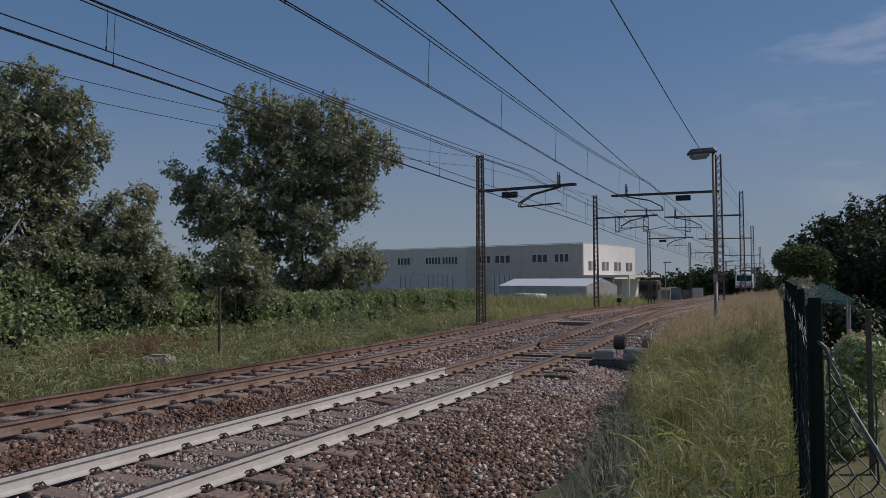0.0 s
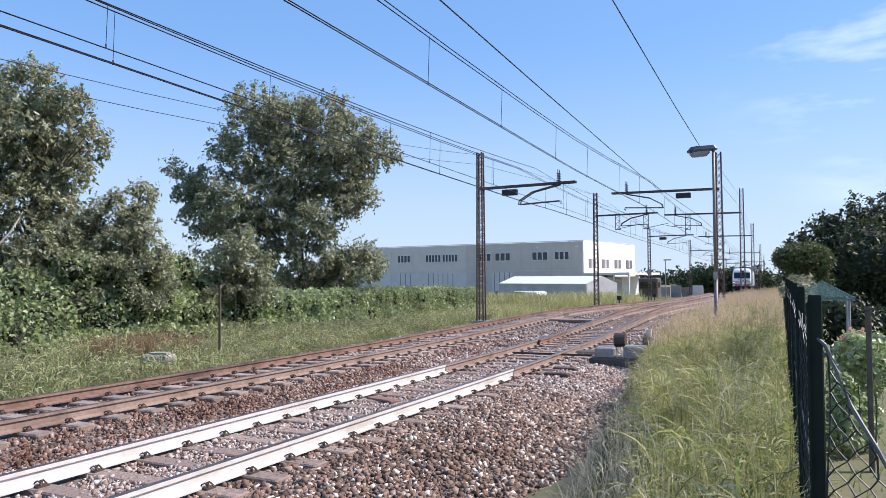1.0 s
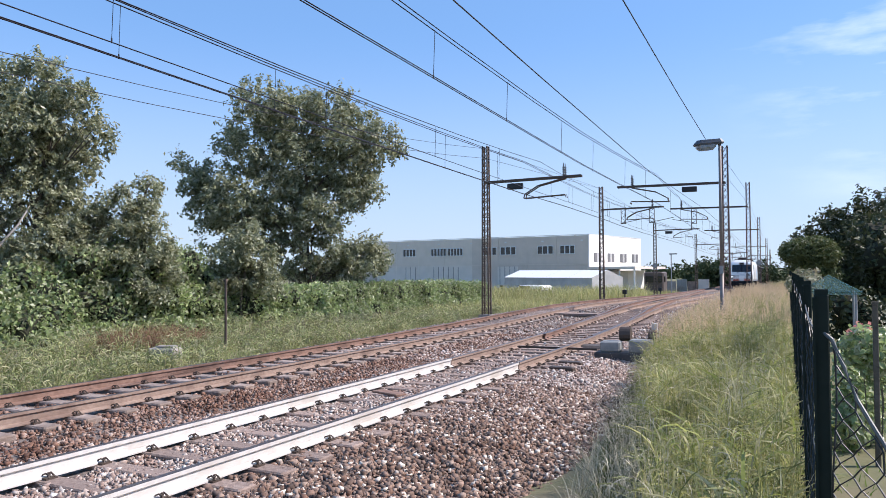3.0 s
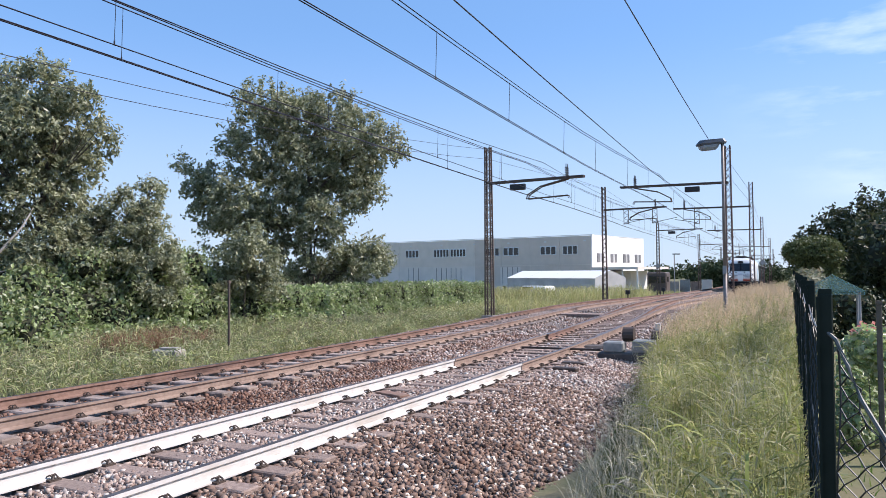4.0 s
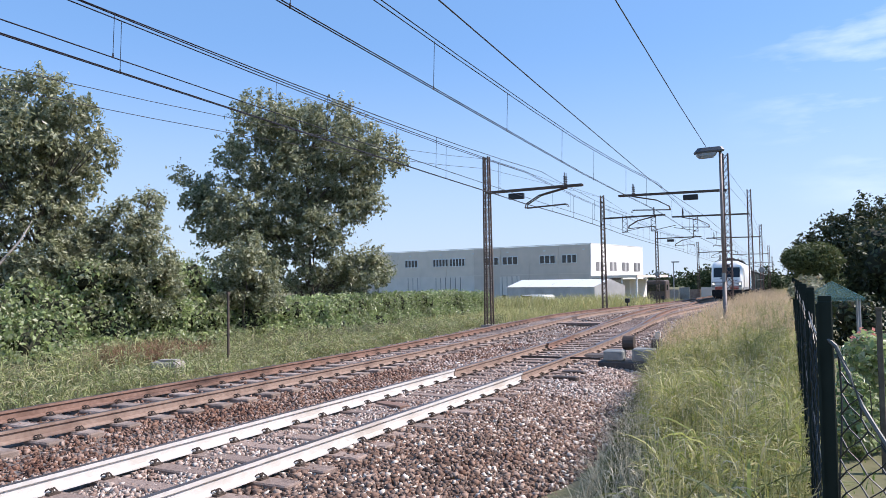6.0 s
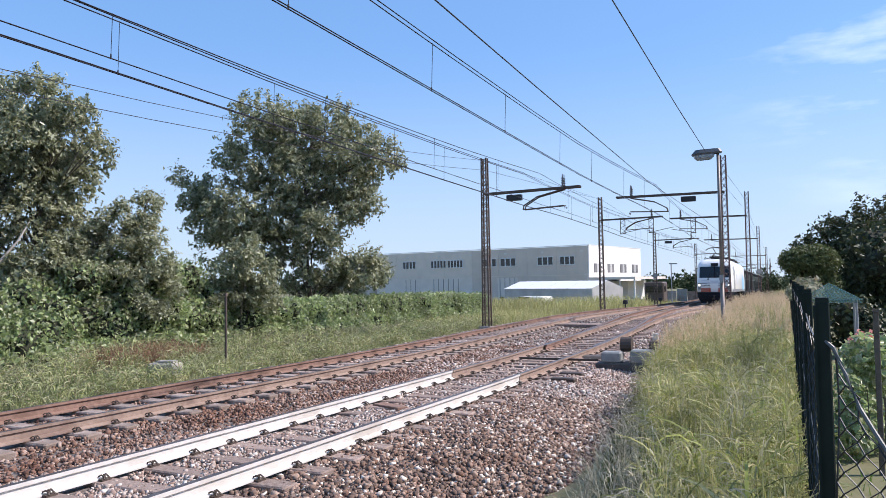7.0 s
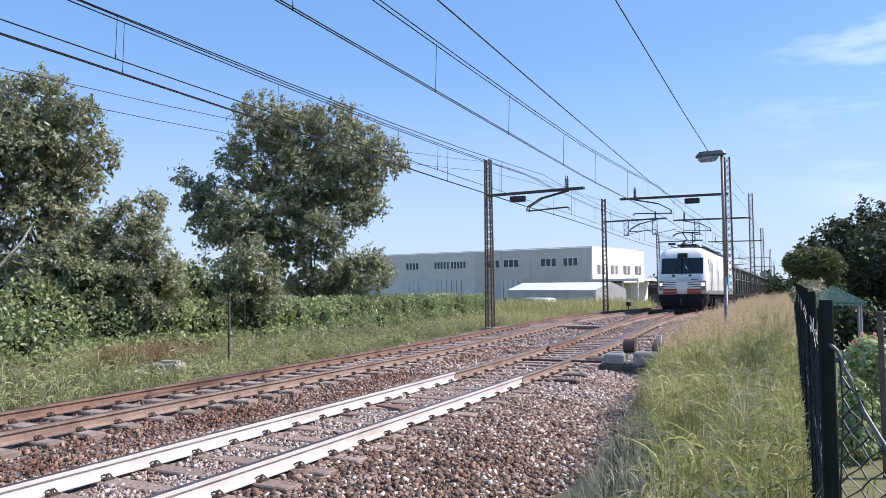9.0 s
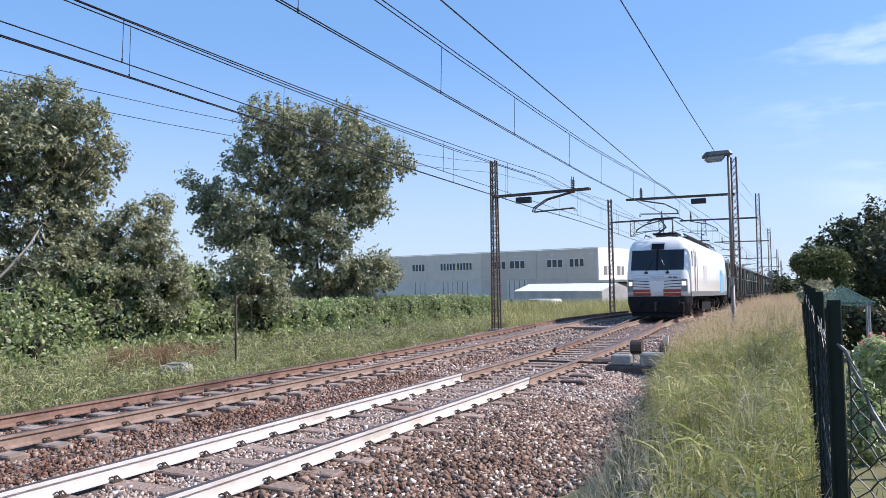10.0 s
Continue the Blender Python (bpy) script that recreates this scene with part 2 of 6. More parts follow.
M_WALLW = mat("white_render", (0.80, 0.78, 0.74), 0.8, second=(0.76, 0.74, 0.70), scale=0.5)
M_TENT = mat("white_pvc_sheet", (0.86, 0.855, 0.84), 0.5, second=(0.82, 0.81, 0.79), scale=0.8)
M_TENTW = mat("grey_tent_wall", (0.50, 0.49, 0.47), 0.6, second=(0.38, 0.37, 0.36), scale=0.7)
M_GLASS = mat("dark_window_glass", (0.012, 0.014, 0.018), 0.12, spec=0.6)
M_FRAMEW = mat("white_window_frame", (0.75, 0.75, 0.73), 0.5)
M_FENCE = mat("dark_green_coating", (0.010, 0.018, 0.014), 0.7, second=(0.016, 0.024, 0.019), scale=12, spec=0.2)
M_GREENNET = mat("green_shade_net", (0.08, 0.18, 0.18), 0.8, second=(0.11, 0.22, 0.22), scale=8, transl=0.4)
_n, _l = M_GREENNET.node_tree.nodes, M_GREENNET.node_tree.links
_gap, _mesh = _n.new("ShaderNodeBsdfTransparent"), _n.new("ShaderNodeMixShader")
_mesh.inputs["Fac"].default_value = 0.66
_l.new(_n["Material Output"].inputs["Surface"].links[0].from_socket, _mesh.inputs[1])
_l.new(_gap.outputs["BSDF"], _mesh.inputs[2])
_l.new(_mesh.outputs["Shader"], _n["Material Output"].inputs["Surface"])
M_LOCO = mat("white_loco_paint", (0.87, 0.85, 0.81), 0.3, second=(0.83, 0.81, 0.77), scale=1.2, coat=0.4)
M_LOCOG = mat("grey_loco_panel", (0.74, 0.74, 0.75), 0.4)
M_LOCOD = mat("dark_underframe", (0.012, 0.012, 0.015), 0.7, second=(0.02, 0.018, 0.019), scale=4, spec=0.2)
M_RED = mat("red_stripe_paint", (0.50, 0.085, 0.05), 0.4)
M_SKYBLUE = mat("sky_blue_emblem", (0.22, 0.55, 0.80), 0.4)
M_LIGHT = mat("lit_headlight", (1.0, 0.97, 0.9), 0.3, glow=1.5)
M_WAGON = mat("dark_green_wagon", (0.035, 0.055, 0.042), 0.55, second=(0.05, 0.06, 0.05), scale=1.5, third=(0.055, 0.045, 0.04))
M_BUS = mat("brown_cab_paint", (0.10, 0.075, 0.06), 0.6)
M_PINK = palette_mat("pink_blossom", [(0.75, 0.30, 0.25), (0.85, 0.45, 0.38), (0.6, 0.2, 0.2)], 0.7, transl=0.3)
M_WALLL2 = mat("mid_grey_panel", (0.74, 0.655, 0.56), 0.85, second=(0.67, 0.60, 0.51), scale=0.6)
M_DARKRIB = mat("dark_door_seam", (0.16, 0.16, 0.16), 0.7)
M_LOUVRE = mat("louvred_grey", (0.42, 0.42, 0.41), 0.7)
M_LAWN = palette_mat("lawn_green", [(0.10, 0.18, 0.04), (0.15, 0.24, 0.05), (0.20, 0.26, 0.07)], 0.6, transl=0.4)
M_WEED = palette_mat("withered_weeds", [(0.26, 0.15, 0.09), (0.34, 0.21, 0.13), (0.22, 0.13, 0.08)], 0.8, transl=0.3)
M_STRAW = palette_mat("bleached_straw", [(0.5, 0.45, 0.33), (0.6, 0.55, 0.42), (0.42, 0.38, 0.27)], 0.7, transl=0.2)
M_BOXG = mat("grey_machine_paint", (0.22, 0.23, 0.22), 0.6, second=(0.30, 0.30, 0.28), scale=6, third=(0.18, 0.13, 0.10))
M_BOXD = mat("dark_cast_iron", (0.07, 0.06, 0.055), 0.7, second=(0.10, 0.08, 0.07), scale=8)
M_DUCT = mat("pale_duct_concrete", (0.55, 0.52, 0.48), 0.85, second=(0.47, 0.44, 0.40), scale=3)
M_FENCEW = mat("dark_mesh_wire", (0.012, 0.016, 0.016), 0.5)
M_WIREG = mat("grey_line_wire", (0.16, 0.16, 0.15), 0.5, metal=0.5)
M_CREEP = palette_mat("greyish_creeper", [(0.13, 0.145, 0.08), (0.22, 0.235, 0.14), (0.32, 0.31, 0.21), (0.26, 0.20, 0.13)], 0.6, transl=0.3)
M_LOCOG2 = mat("grey_side_band", (0.20, 0.20, 0.215), 0.45)
M_LOCOG3 = mat("pale_vent_panel", (0.62, 0.62, 0.63), 0.5)
M_WAGONL = mat("pale_green_grey", (0.16, 0.19, 0.165), 0.6)
M_WAGOND = mat("blackish_green", (0.02, 0.03, 0.025), 0.6)
M_WHEEL = mat("oily_wheel_steel", (0.05, 0.045, 0.042), 0.55, metal=0.4)
M_ORANGE = mat("orange_wing_scales", (0.34, 0.15, 0.06), 0.6, second=(0.24, 0.09, 0.04), scale=120, transl=0.4)
# leaf colours darkened to carry the backlit look of the garden
M_SHADY = palette_mat("backlit_garden_leaves", [(0.04, 0.05, 0.022), (0.06, 0.075, 0.03), (0.09, 0.10, 0.05)], 0.5, transl=0.2)
M_BUSH = palette_mat("dark_clipped_leaves", [(0.07, 0.09, 0.033), (0.12, 0.145, 0.055), (0.18, 0.20, 0.085)], 0.45, transl=0.25)
M_FAR = palette_mat("distant_foliage", [(0.03, 0.05, 0.02), (0.05, 0.075, 0.03), (0.07, 0.09, 0.04)], 0.8, transl=0.1)


# ---- mesh helpers ----
class Build:
    """Gathers vertices and faces for one mesh; material slots by index."""

    def __init__(self):
        self.v, self.f, self.m = [], [], []

    def add(self, verts, faces, mi=0):
        k = len(self.v)
        self.v += [tuple(p) for p in verts]
        self.f += [tuple(k + i for i in q) for q in faces]
        self.m += [mi] * len(faces)

    def box(self, cx, cy, cz, sx, sy, sz, mi=0, rz=0.0, bevel=0.0):
        hx, hy, hz = sx / 2, sy / 2, sz / 2
        c, s = math.cos(rz), math.sin(rz)
        if not bevel:
            pts = [(x, y, z) for z in (-hz, hz) for x, y in ((-hx, -hy), (hx, -hy), (hx, hy), (-hx, hy))]
            faces = [(3, 2, 1, 0), (4, 5, 6, 7), (0, 1, 5, 4), (1, 2, 6, 5), (2, 3, 7, 6), (3, 0, 4, 7)]
        else:
            b = bevel
            ring = lambda z, i: [(-hx + i, -hy, z), (hx - i, -hy, z), (hx, -hy + i, z), (hx, hy - i, z), (hx - i, hy, z), (-hx + i, hy, z), (-hx, hy - i, z), (-hx, -hy + i, z)]
            low = [(x * (hx - b) / hx, y * (hy - b) / hy, z) for x, y, z in ring(-hz, b)]
            high = [(x * (hx - b) / hx, y * (hy - b) / hy, z) for x, y, z in ring(hz, b)]
            pts = low + ring(-hz + b, b) + ring(hz - b, b) + high
            faces = [tuple(range(7, -1, -1)), tuple(range(24, 32))]
            for r in range(3):
                faces += [(r * 8 + i, r * 8 + (i + 1) % 8, r * 8 + 8 + (i + 1) % 8, r * 8 + 8 + i) for i in range(8)]
        self.add([(cx + x * c - y * s, cy + x * s + y * c, cz + z) for x, y, z in pts], faces, mi)

    def bar(self, p, q, w, h=None, mi=0):
        p, q = Vector(p), Vector(q)
        h = h or w
        d = (q - p).normalized()
        a = d.cross(Vector((0, 0, 1)) if abs(d.z) < 0.9 else Vector((0, 1, 0))).normalized()
        b = a.cross(d)
        pts = [e + a * (sx * w / 2) + b * (sy * h / 2) for e in (p, q) for sx, sy in ((-1, -1), (1, -1), (1, 1), (-1, 1))]
        self.add(pts, [(3, 2, 1, 0), (4, 5, 6, 7), (0, 1, 5, 4), (1, 2, 6, 5), (2, 3, 7, 6), (3, 0, 4, 7)], mi)

    def tube(self, pts, r, n=6, mi=0, r2=None, caps=True):
        pts = [Vector(p) for p in pts]
        rings = []
        for i, p in enumerate(pts):
            d = (pts[min(i + 1, len(pts) - 1)] - pts[max(i - 1, 0)]).normalized()
            a = d.cross(Vector((0, 0, 1)) if abs(d.z) < 0.9 else Vector((0, 1, 0))).normalized()
            b = a.cross(d)
            rr = r if r2 is None else r + (r2 - r) * i / (len(pts) - 1)
            rings.append([p + (a * math.cos(t) + b * math.sin(t)) * rr for t in (2 * math.pi * k / n for k in range(n))])
        faces = []
        for i in range(len(pts) - 1):
            faces += [(i * n + k, i * n + (k + 1) % n, (i + 1) * n + (k + 1) % n, (i + 1) * n + k) for k in range(n)]
        if caps:
            faces += [tuple(range(n - 1, -1, -1)), tuple(range((len(pts) - 1) * n, len(pts) * n))]
        self.add([p for ring in rings for p in ring], faces, mi)

    def sweep(self, profile, path, mis=None, caps=True):
        """profile: (across, up) points; path: (place, heading as unit xy of the direction of travel)."""
        n = len(profile)
        vs, fs, ms = [], [], []
        for p, d in path:
            for a, z in profile:
                vs.append((p[0] + d[1] * a, p[1] - d[0] * a, p[2] + z))
        for i in range(len(path) - 1):
            for k in range(n):
                fs.append((i * n + k, i * n + (k + 1) % n, (i + 1) * n + (k + 1) % n, (i + 1) * n + k))
                ms.append(mis[k] if mis else 0)
        k0 = len(self.v)
        self.v += vs
        self.f += [tuple(k0 + j for j in f) for f in fs]
        self.m += ms
        if caps:
            self.f += [tuple(k0 + j for j in range(n)), tuple(k0 + (len(path) - 1) * n + j for j in range(n - 1, -1, -1))]
            self.m += [0, 0]

    def data(self, name, mats, smooth=False):
        me = bpy.data.meshes.new(name)
        me.from_pydata(self.v, [], self.f)
        for m in (mats if isinstance(mats, (list, tuple)) else [mats]):
            me.materials.append(m)
        me.polygons.foreach_set("material_index", self.m)
        if smooth:
            me.polygons.foreach_set("use_smooth", [True] * len(me.polygons))
        me.update()
        return me


def raw(name, co, faces, material, smooth=False):
    """A mesh object's data from arrays; faces: an (n, 3) or (n, 4) array."""
    me = bpy.data.meshes.new(name)
    co, faces = np.asarray(co, dtype=np.float32), np.asarray(faces, dtype=np.int32)
    k = faces.shape[1]
    me.vertices.add(len(co))
    me.vertices.foreach_set("co", co.ravel())
    me.loops.add(faces.size)
    me.loops.foreach_set("vertex_index", faces.ravel())
    me.polygons.add(len(faces))
    me.polygons.foreach_set("loop_start", np.arange(0, faces.size, k, dtype=np.int32))
    me.polygons.foreach_set("loop_total", np.full(len(faces), k, dtype=np.int32))
    if smooth:
        me.polygons.foreach_set("use_smooth", np.ones(len(faces), dtype=bool))
    me.materials.append(material)
    me.update(calc_edges=True)
    return me


def part(name, b, mats, parent, label="", at=None, smooth=False):
    ob = new(name, b.data(name, mats, smooth) if isinstance(b, Build) else b)
    ob.parent = parent
    if at is not None:
        ob.matrix_basis = at
    if label:
        ob["label"] = label
    return ob


def thing(name, label, category, at=None, group="", kind="", data=None):
    ob = new(name, data)
    if at is not None:
        ob.matrix_basis = at
    return tagged(ob, label, category, group, kind)


rng = np.random.default_rng(7)

# ---- the line of the railway ----
GAP = 4.05
PLAN_Y = [-60, 14, 20, 26, 32, 37, 45, 56, 81, 125, 195, 260, 440, 5000]
PLAN_X = [-5.93, -5.93, -6.10, -6.50, -6.95, -7.30, -7.50, -7.60, -8.10, -9.4, -12.1, -14.7, -21.9, -200.0]


def dip(y):
    """The line falls gently away from the camera."""
    return np.interp(y, [18, 28, 37, 47, 62, 82, 115, 133, 170, 400, 5000], [0, 0.02, 0.02, -0.10, -0.40, -0.66, -1.03, -1.18, -1.40, -1.55, -1.6])


def line_x(ya, ua):
    """The middle of the white-railed track, eased round its bends, and a distance to the right of it."""
    w = np.clip(np.asarray(ya) * 0.12, 3.0, 14.0)
    return sum(np.interp(ya + w * k, PLAN_Y, PLAN_X) for k in (-1.0, -0.6, -0.2, 0.2, 0.6, 1.0)) / 6 + ua


def near_x(y):
    return float(line_x(np.float64(y), 0.0))


def slope(y):
    return (near_x(y + 1.0) - near_x(y - 1.0)) / 2


def line(y, off=0.0, z=0.0):
    s = slope(y)
    k = math.hypot(1, s)
    d = (s / k, 1 / k)
    return (near_x(y) + off * d[1], y - off * d[0], z + float(dip(y))), d


def ys(a, b):
    out, y = [], a
    while y < b:
        out.append(y)
        y += 1.0 if y < 40 else (4.0 if y < 120 else 20.0)
    return out + [b]


# ---- ground ----
def ground_z(u):
    return np.interp(u, [-400, -30, -14, -8.8, -7.2, 3.2, 3.8, 4.9, 400], [-0.9, -0.8, -0.65, -0.6, -0.5, -0.5, -0.34, -0.12, -0.12])


gu = np.concatenate([[-3000, -1200, -500, -200, -100, -60], np.arange(-40, 15, 1.0), [20, 30, 60, 120, 300, 900, 3000]])
gy = np.concatenate([[-300, -80, -30, -15], np.arange(-8, 60, 1.0), np.arange(60, 200, 10.0), [260, 400, 700, 1200, 2400, 4800]])
GU, GY = np.meshgrid(gu, gy)
GX = line_x(GY, GU)
GZ = ground_z(GU) + dip(GY) + 0.04 * np.sin(GX * 1.7) * np.sin(GY * 1.3)
nu, ny = len(gu), len(gy)
idx = np.arange(nu * ny).reshape(ny, nu)
quads = np.stack([idx[:-1, :-1], idx[:-1, 1:], idx[1:, 1:], idx[1:, :-1]], -1).reshape(-1, 4)
thing("ground", "flat dry soil with patchy grass reaching the horizon", "ground", kind="structure",
      data=raw("ground", np.stack([GX, GY, GZ], -1).reshape(-1, 3), quads, M_GROUND, True))

# ballast bed under both tracks
BU = [-7.5, -6.6, -5.7, -4.9, -4.05, -3.2, -2.5, -2.0, -1.45, -0.75, 0.0, 0.75, 1.4, 1.9, 2.6, 3.4, 4.6]
BZ = [-0.60, -0.36, -0.26, -0.24, -0.23, -0.24, -0.27, -0.28, -0.25, -0.22, -0.21, -0.22, -0.24, -0.26, -0.36, -0.46, -0.62]
by = np.array(ys(-8, 420))
bu = np.interp(np.linspace(0, len(BU) - 1, 61), range(len(BU)), BU)
BUU, BYY = np.meshgrid(bu, by)
BZZ = np.interp(BUU, BU, BZ) + dip(BYY) + 0.02 * np.sin(BUU * 5 + BYY * 2.1) * np.cos(BYY * 3.3)
idx = np.arange(len(bu) * len(by)).reshape(len(by), len(bu))
quads = np.stack([idx[:-1, :-1], idx[:-1, 1:], idx[1:, 1:], idx[1:, :-1]], -1).reshape(-1, 4)
thing("ballast_bed", "brown and grey crushed stone bed under two tracks", "ballast", kind="structure",
      data=raw("ballast_bed", np.stack([line_x(BYY, BUU), BYY, BZZ], -1).reshape(-1, 3), quads, M_BALLAST, True))


def stones(name, label, count, y0, y1, u0, u1, size, power=1.0, material=M_STONE):
    chip = np.array([(x, y, z) for z in (-1, 1) for x, y in ((-1, -1), (1, -1), (1, 1), (-1, 1))]) * 0.62
    tri = np.array([(3, 2, 1), (3, 1, 0), (4, 5, 6), (4, 6, 7), (0, 1, 5), (0, 5, 4), (1, 2, 6), (1, 6, 5), (2, 3, 7), (2, 7, 6), (3, 0, 4), (3, 4, 7)])
    yy = y0 + (y1 - y0) * rng.random(count) ** power
    uu = u0 + (u1 - u0) * rng.random(count)
    keep = np.ones(count, bool)
    for c in (0.0, -GAP):
        for r in (-0.75, 0.75):
            keep &= np.abs(uu - c - r) > 0.10
    keep &= ~((yy > 14.2) & (np.abs(uu) < 1.28) & (rng.random(count) < 0.6))
    yy, uu = yy[keep], uu[keep]
    n = len(yy)
    s = size * (0.55 + 0.9 * rng.random(n) ** 1.6) / 2
    shape = chip[None] * (0.45 + 0.85 * rng.random((n, 8, 3)))
    shape = shape * (0.4 + 1.1 * rng.random((n, 1, 3)))
    a, b = rng.random(n) * 6.283, rng.random(n) * 6.283
    ca, sa, cb, sb = np.cos(a), np.sin(a), np.cos(b), np.sin(b)
    x, y, z = shape[..., 0], shape[..., 1], shape[..., 2]
    y, z = y * cb[:, None] - z * sb[:, None], y * sb[:, None] + z * cb[:, None]
    x, y = x * ca[:, None] - y * sa[:, None], x * sa[:, None] + y * ca[:, None]
    zz = np.interp(uu, BU, BZ) + dip(yy) + 0.02 * np.sin(uu * 5 + yy * 2.1) * np.cos(yy * 3.3) + s * (0.2 + 0.5 * rng.random(n))
    co = np.stack([x * s[:, None] + line_x(yy, uu)[:, None], y * s[:, None] + yy[:, None], z * s[:, None] + zz[:, None]], -1).reshape(-1, 3)
    fa = (tri[None] + 8 * np.arange(n)[:, None, None]).reshape(-1, 3)
    thing(name, label, "ballast stones", kind="stuff", data=raw(name, co, fa, material))


stones("ballast_stones", "loose angular brown and grey ballast stones", 40000, 2.0, 12.5, 0.85, 4.2, 0.062, 0.95, M_STONE2)
stones("ballast_stones", "pale pinkish ballast stones on the shoulder", 22000, 9.0, 21, 0.85, 3.4, 0.060, 0.8)
stones("ballast_stones", "pale pinkish ballast stones between the rails", 15000, 1.5, 16, -0.7, 0.7, 0.052)
stones("ballast_stones", "pale ballast stones beside the white rail", 12000, 2.0, 20, -1.75, -0.85, 0.054)
stones("ballast_stones", "rusty brown ballast stones between the tracks", 15000, 2.0, 22, -3.2, -1.55, 0.058, 1.0, M_STONER)
stones("ballast_stones", "brown ballast stones under the rusty track", 13000, 3.0, 24, -7.0, -3.2, 0.062, 1.0, M_STONER)
stones("ballast_stones", "coarse ballast stones further along the line", 22000, 15, 50, -6.8, 3.4, 0.078, 1.5, M_STONE)

# ---- tracks ----
RAIL = [(-0.036, 0.0), (0.036, 0.0), (0.036, -0.038), (0.009, -0.055), (0.009, -0.135), (0.075, -0.158), (0.075, -0.172), (-0.075, -0.172), (-0.075, -0.158), (-0.009, -0.135), (-0.009, -0.055), (-0.036, -0.038)]
RAILM = [1] + [0] * 11


def rail(parent, off, y0, y1, side, label=""):
    b = Build()
    b.sweep(RAIL, [line(y, off) for y in ys(y0, y1)], RAILM)
    return part("rail", b, [side, M_RAILTOP], parent, label)


near = thing("near_track", "single railway track with white-painted rails on brown sleepers", "railway track", kind="structure")
far = thing("far_track", "railway track with rust-brown rails on weathered sleepers", "railway track", kind="structure")
for r in (-0.75, 0.75):
    rail(near, r, -8, 13.7 if r < 0 else 13.6, M_WHITEWASH, "rail with whitewashed sides and worn top")
    rail(near, r, 13.74 if r < 0 else 13.64, 420, M_RUSTP)
    rail(far, -GAP + r, -8, 420, M_RUST if r < 0 else M_RUSTP)

sl = Build()
sl.box(0, 0, -0.08, 2.5, 0.24, 0.16, bevel=0.015)
sleeper_me = sl.data("sleeper", M_SLEEPER)
sl2 = Build()
sl2.box(0, 0, -0.08, 2.4, 0.26, 0.16, bevel=0.02)
sleeper_far_me = sl2.data("sleeper", M_SLEEPERF)
cl = Build()
cl.box(0, 0, 0.01, 0.09, 0.12, 0.02)
for dy in (-0.035, 0.035):
    cl.tube([(-0.05, dy, 0.015), (-0.045, dy, 0.04), (-0.01, dy * 0.8, 0.056), (0.03, dy * 0.6, 0.042), (0.045, dy, 0.02)], 0.009, 5)
cl.tube([(0.0, 0, 0.02), (0.0, 0, 0.062)], 0.015, 6)
clip_me = cl.data("rail_clip", M_CLIP)


def sleepers(track, off, y0, y1, step, me, clip_to):
    y, i = y0, 0
    while y < y1:
        p, d = line(y, off)
        ob = part("sleeper", me, None, track, at=pose(p[0], p[1], p[2] - 0.176, 0, 0, math.degrees(-math.atan2(d[0], d[1])) + random.uniform(-0.5, 0.5)))
        if y < clip_to:
            for c in (-0.84, -0.66, 0.66, 0.84):
                part("rail_clip", clip_me, None, ob, at=pose(c, 0, 0, 0, 0, 0 if c in (-0.66, 0.84) else 180))
        y += step
        i += 1


sleepers(near, 0.0, 1.6, 60, 0.62, sleeper_me, 32)
sleepers(far, -GAP, 2.6, 60, 0.62, sleeper_far_me, 32)
b = Build()
for off in (0.0, -GAP):
    for i in range(int(340 / 0.62)):
        p, d = line(60.3 + i * 0.62, off)
        b.box(p[0], p[1], p[2] - 0.25, 2.5, 0.25, 0.16, rz=-math.atan2(d[0], d[1]))
thing("distant_sleepers", "weathered sleepers continuing along both tracks", "sleepers", kind="stuff", data=b.data("distant_sleepers", M_SLEEPER))


# crossover between the two tracks
def cross(t):
    t = min(max(t, 0), 1)
    return -GAP * t * t * (3 - 2 * t)


xo = thing("crossover", "pair of rusty switch rails crossing between the tracks", "railway switch", kind="structure")
for r in (-0.75, 0.75):
    b = Build()
    b.sweep(RAIL, [line(y, cross((y - 20) / 75) + r + (0.08 if r < 0 else -0.08) * max(0, 1 - (y - 20) / 5), 0.002) for y in np.arange(20, 95.1, 1.5)], RAILM)
    part("rail", b, [M_RUST, M_RAILTOP], xo)

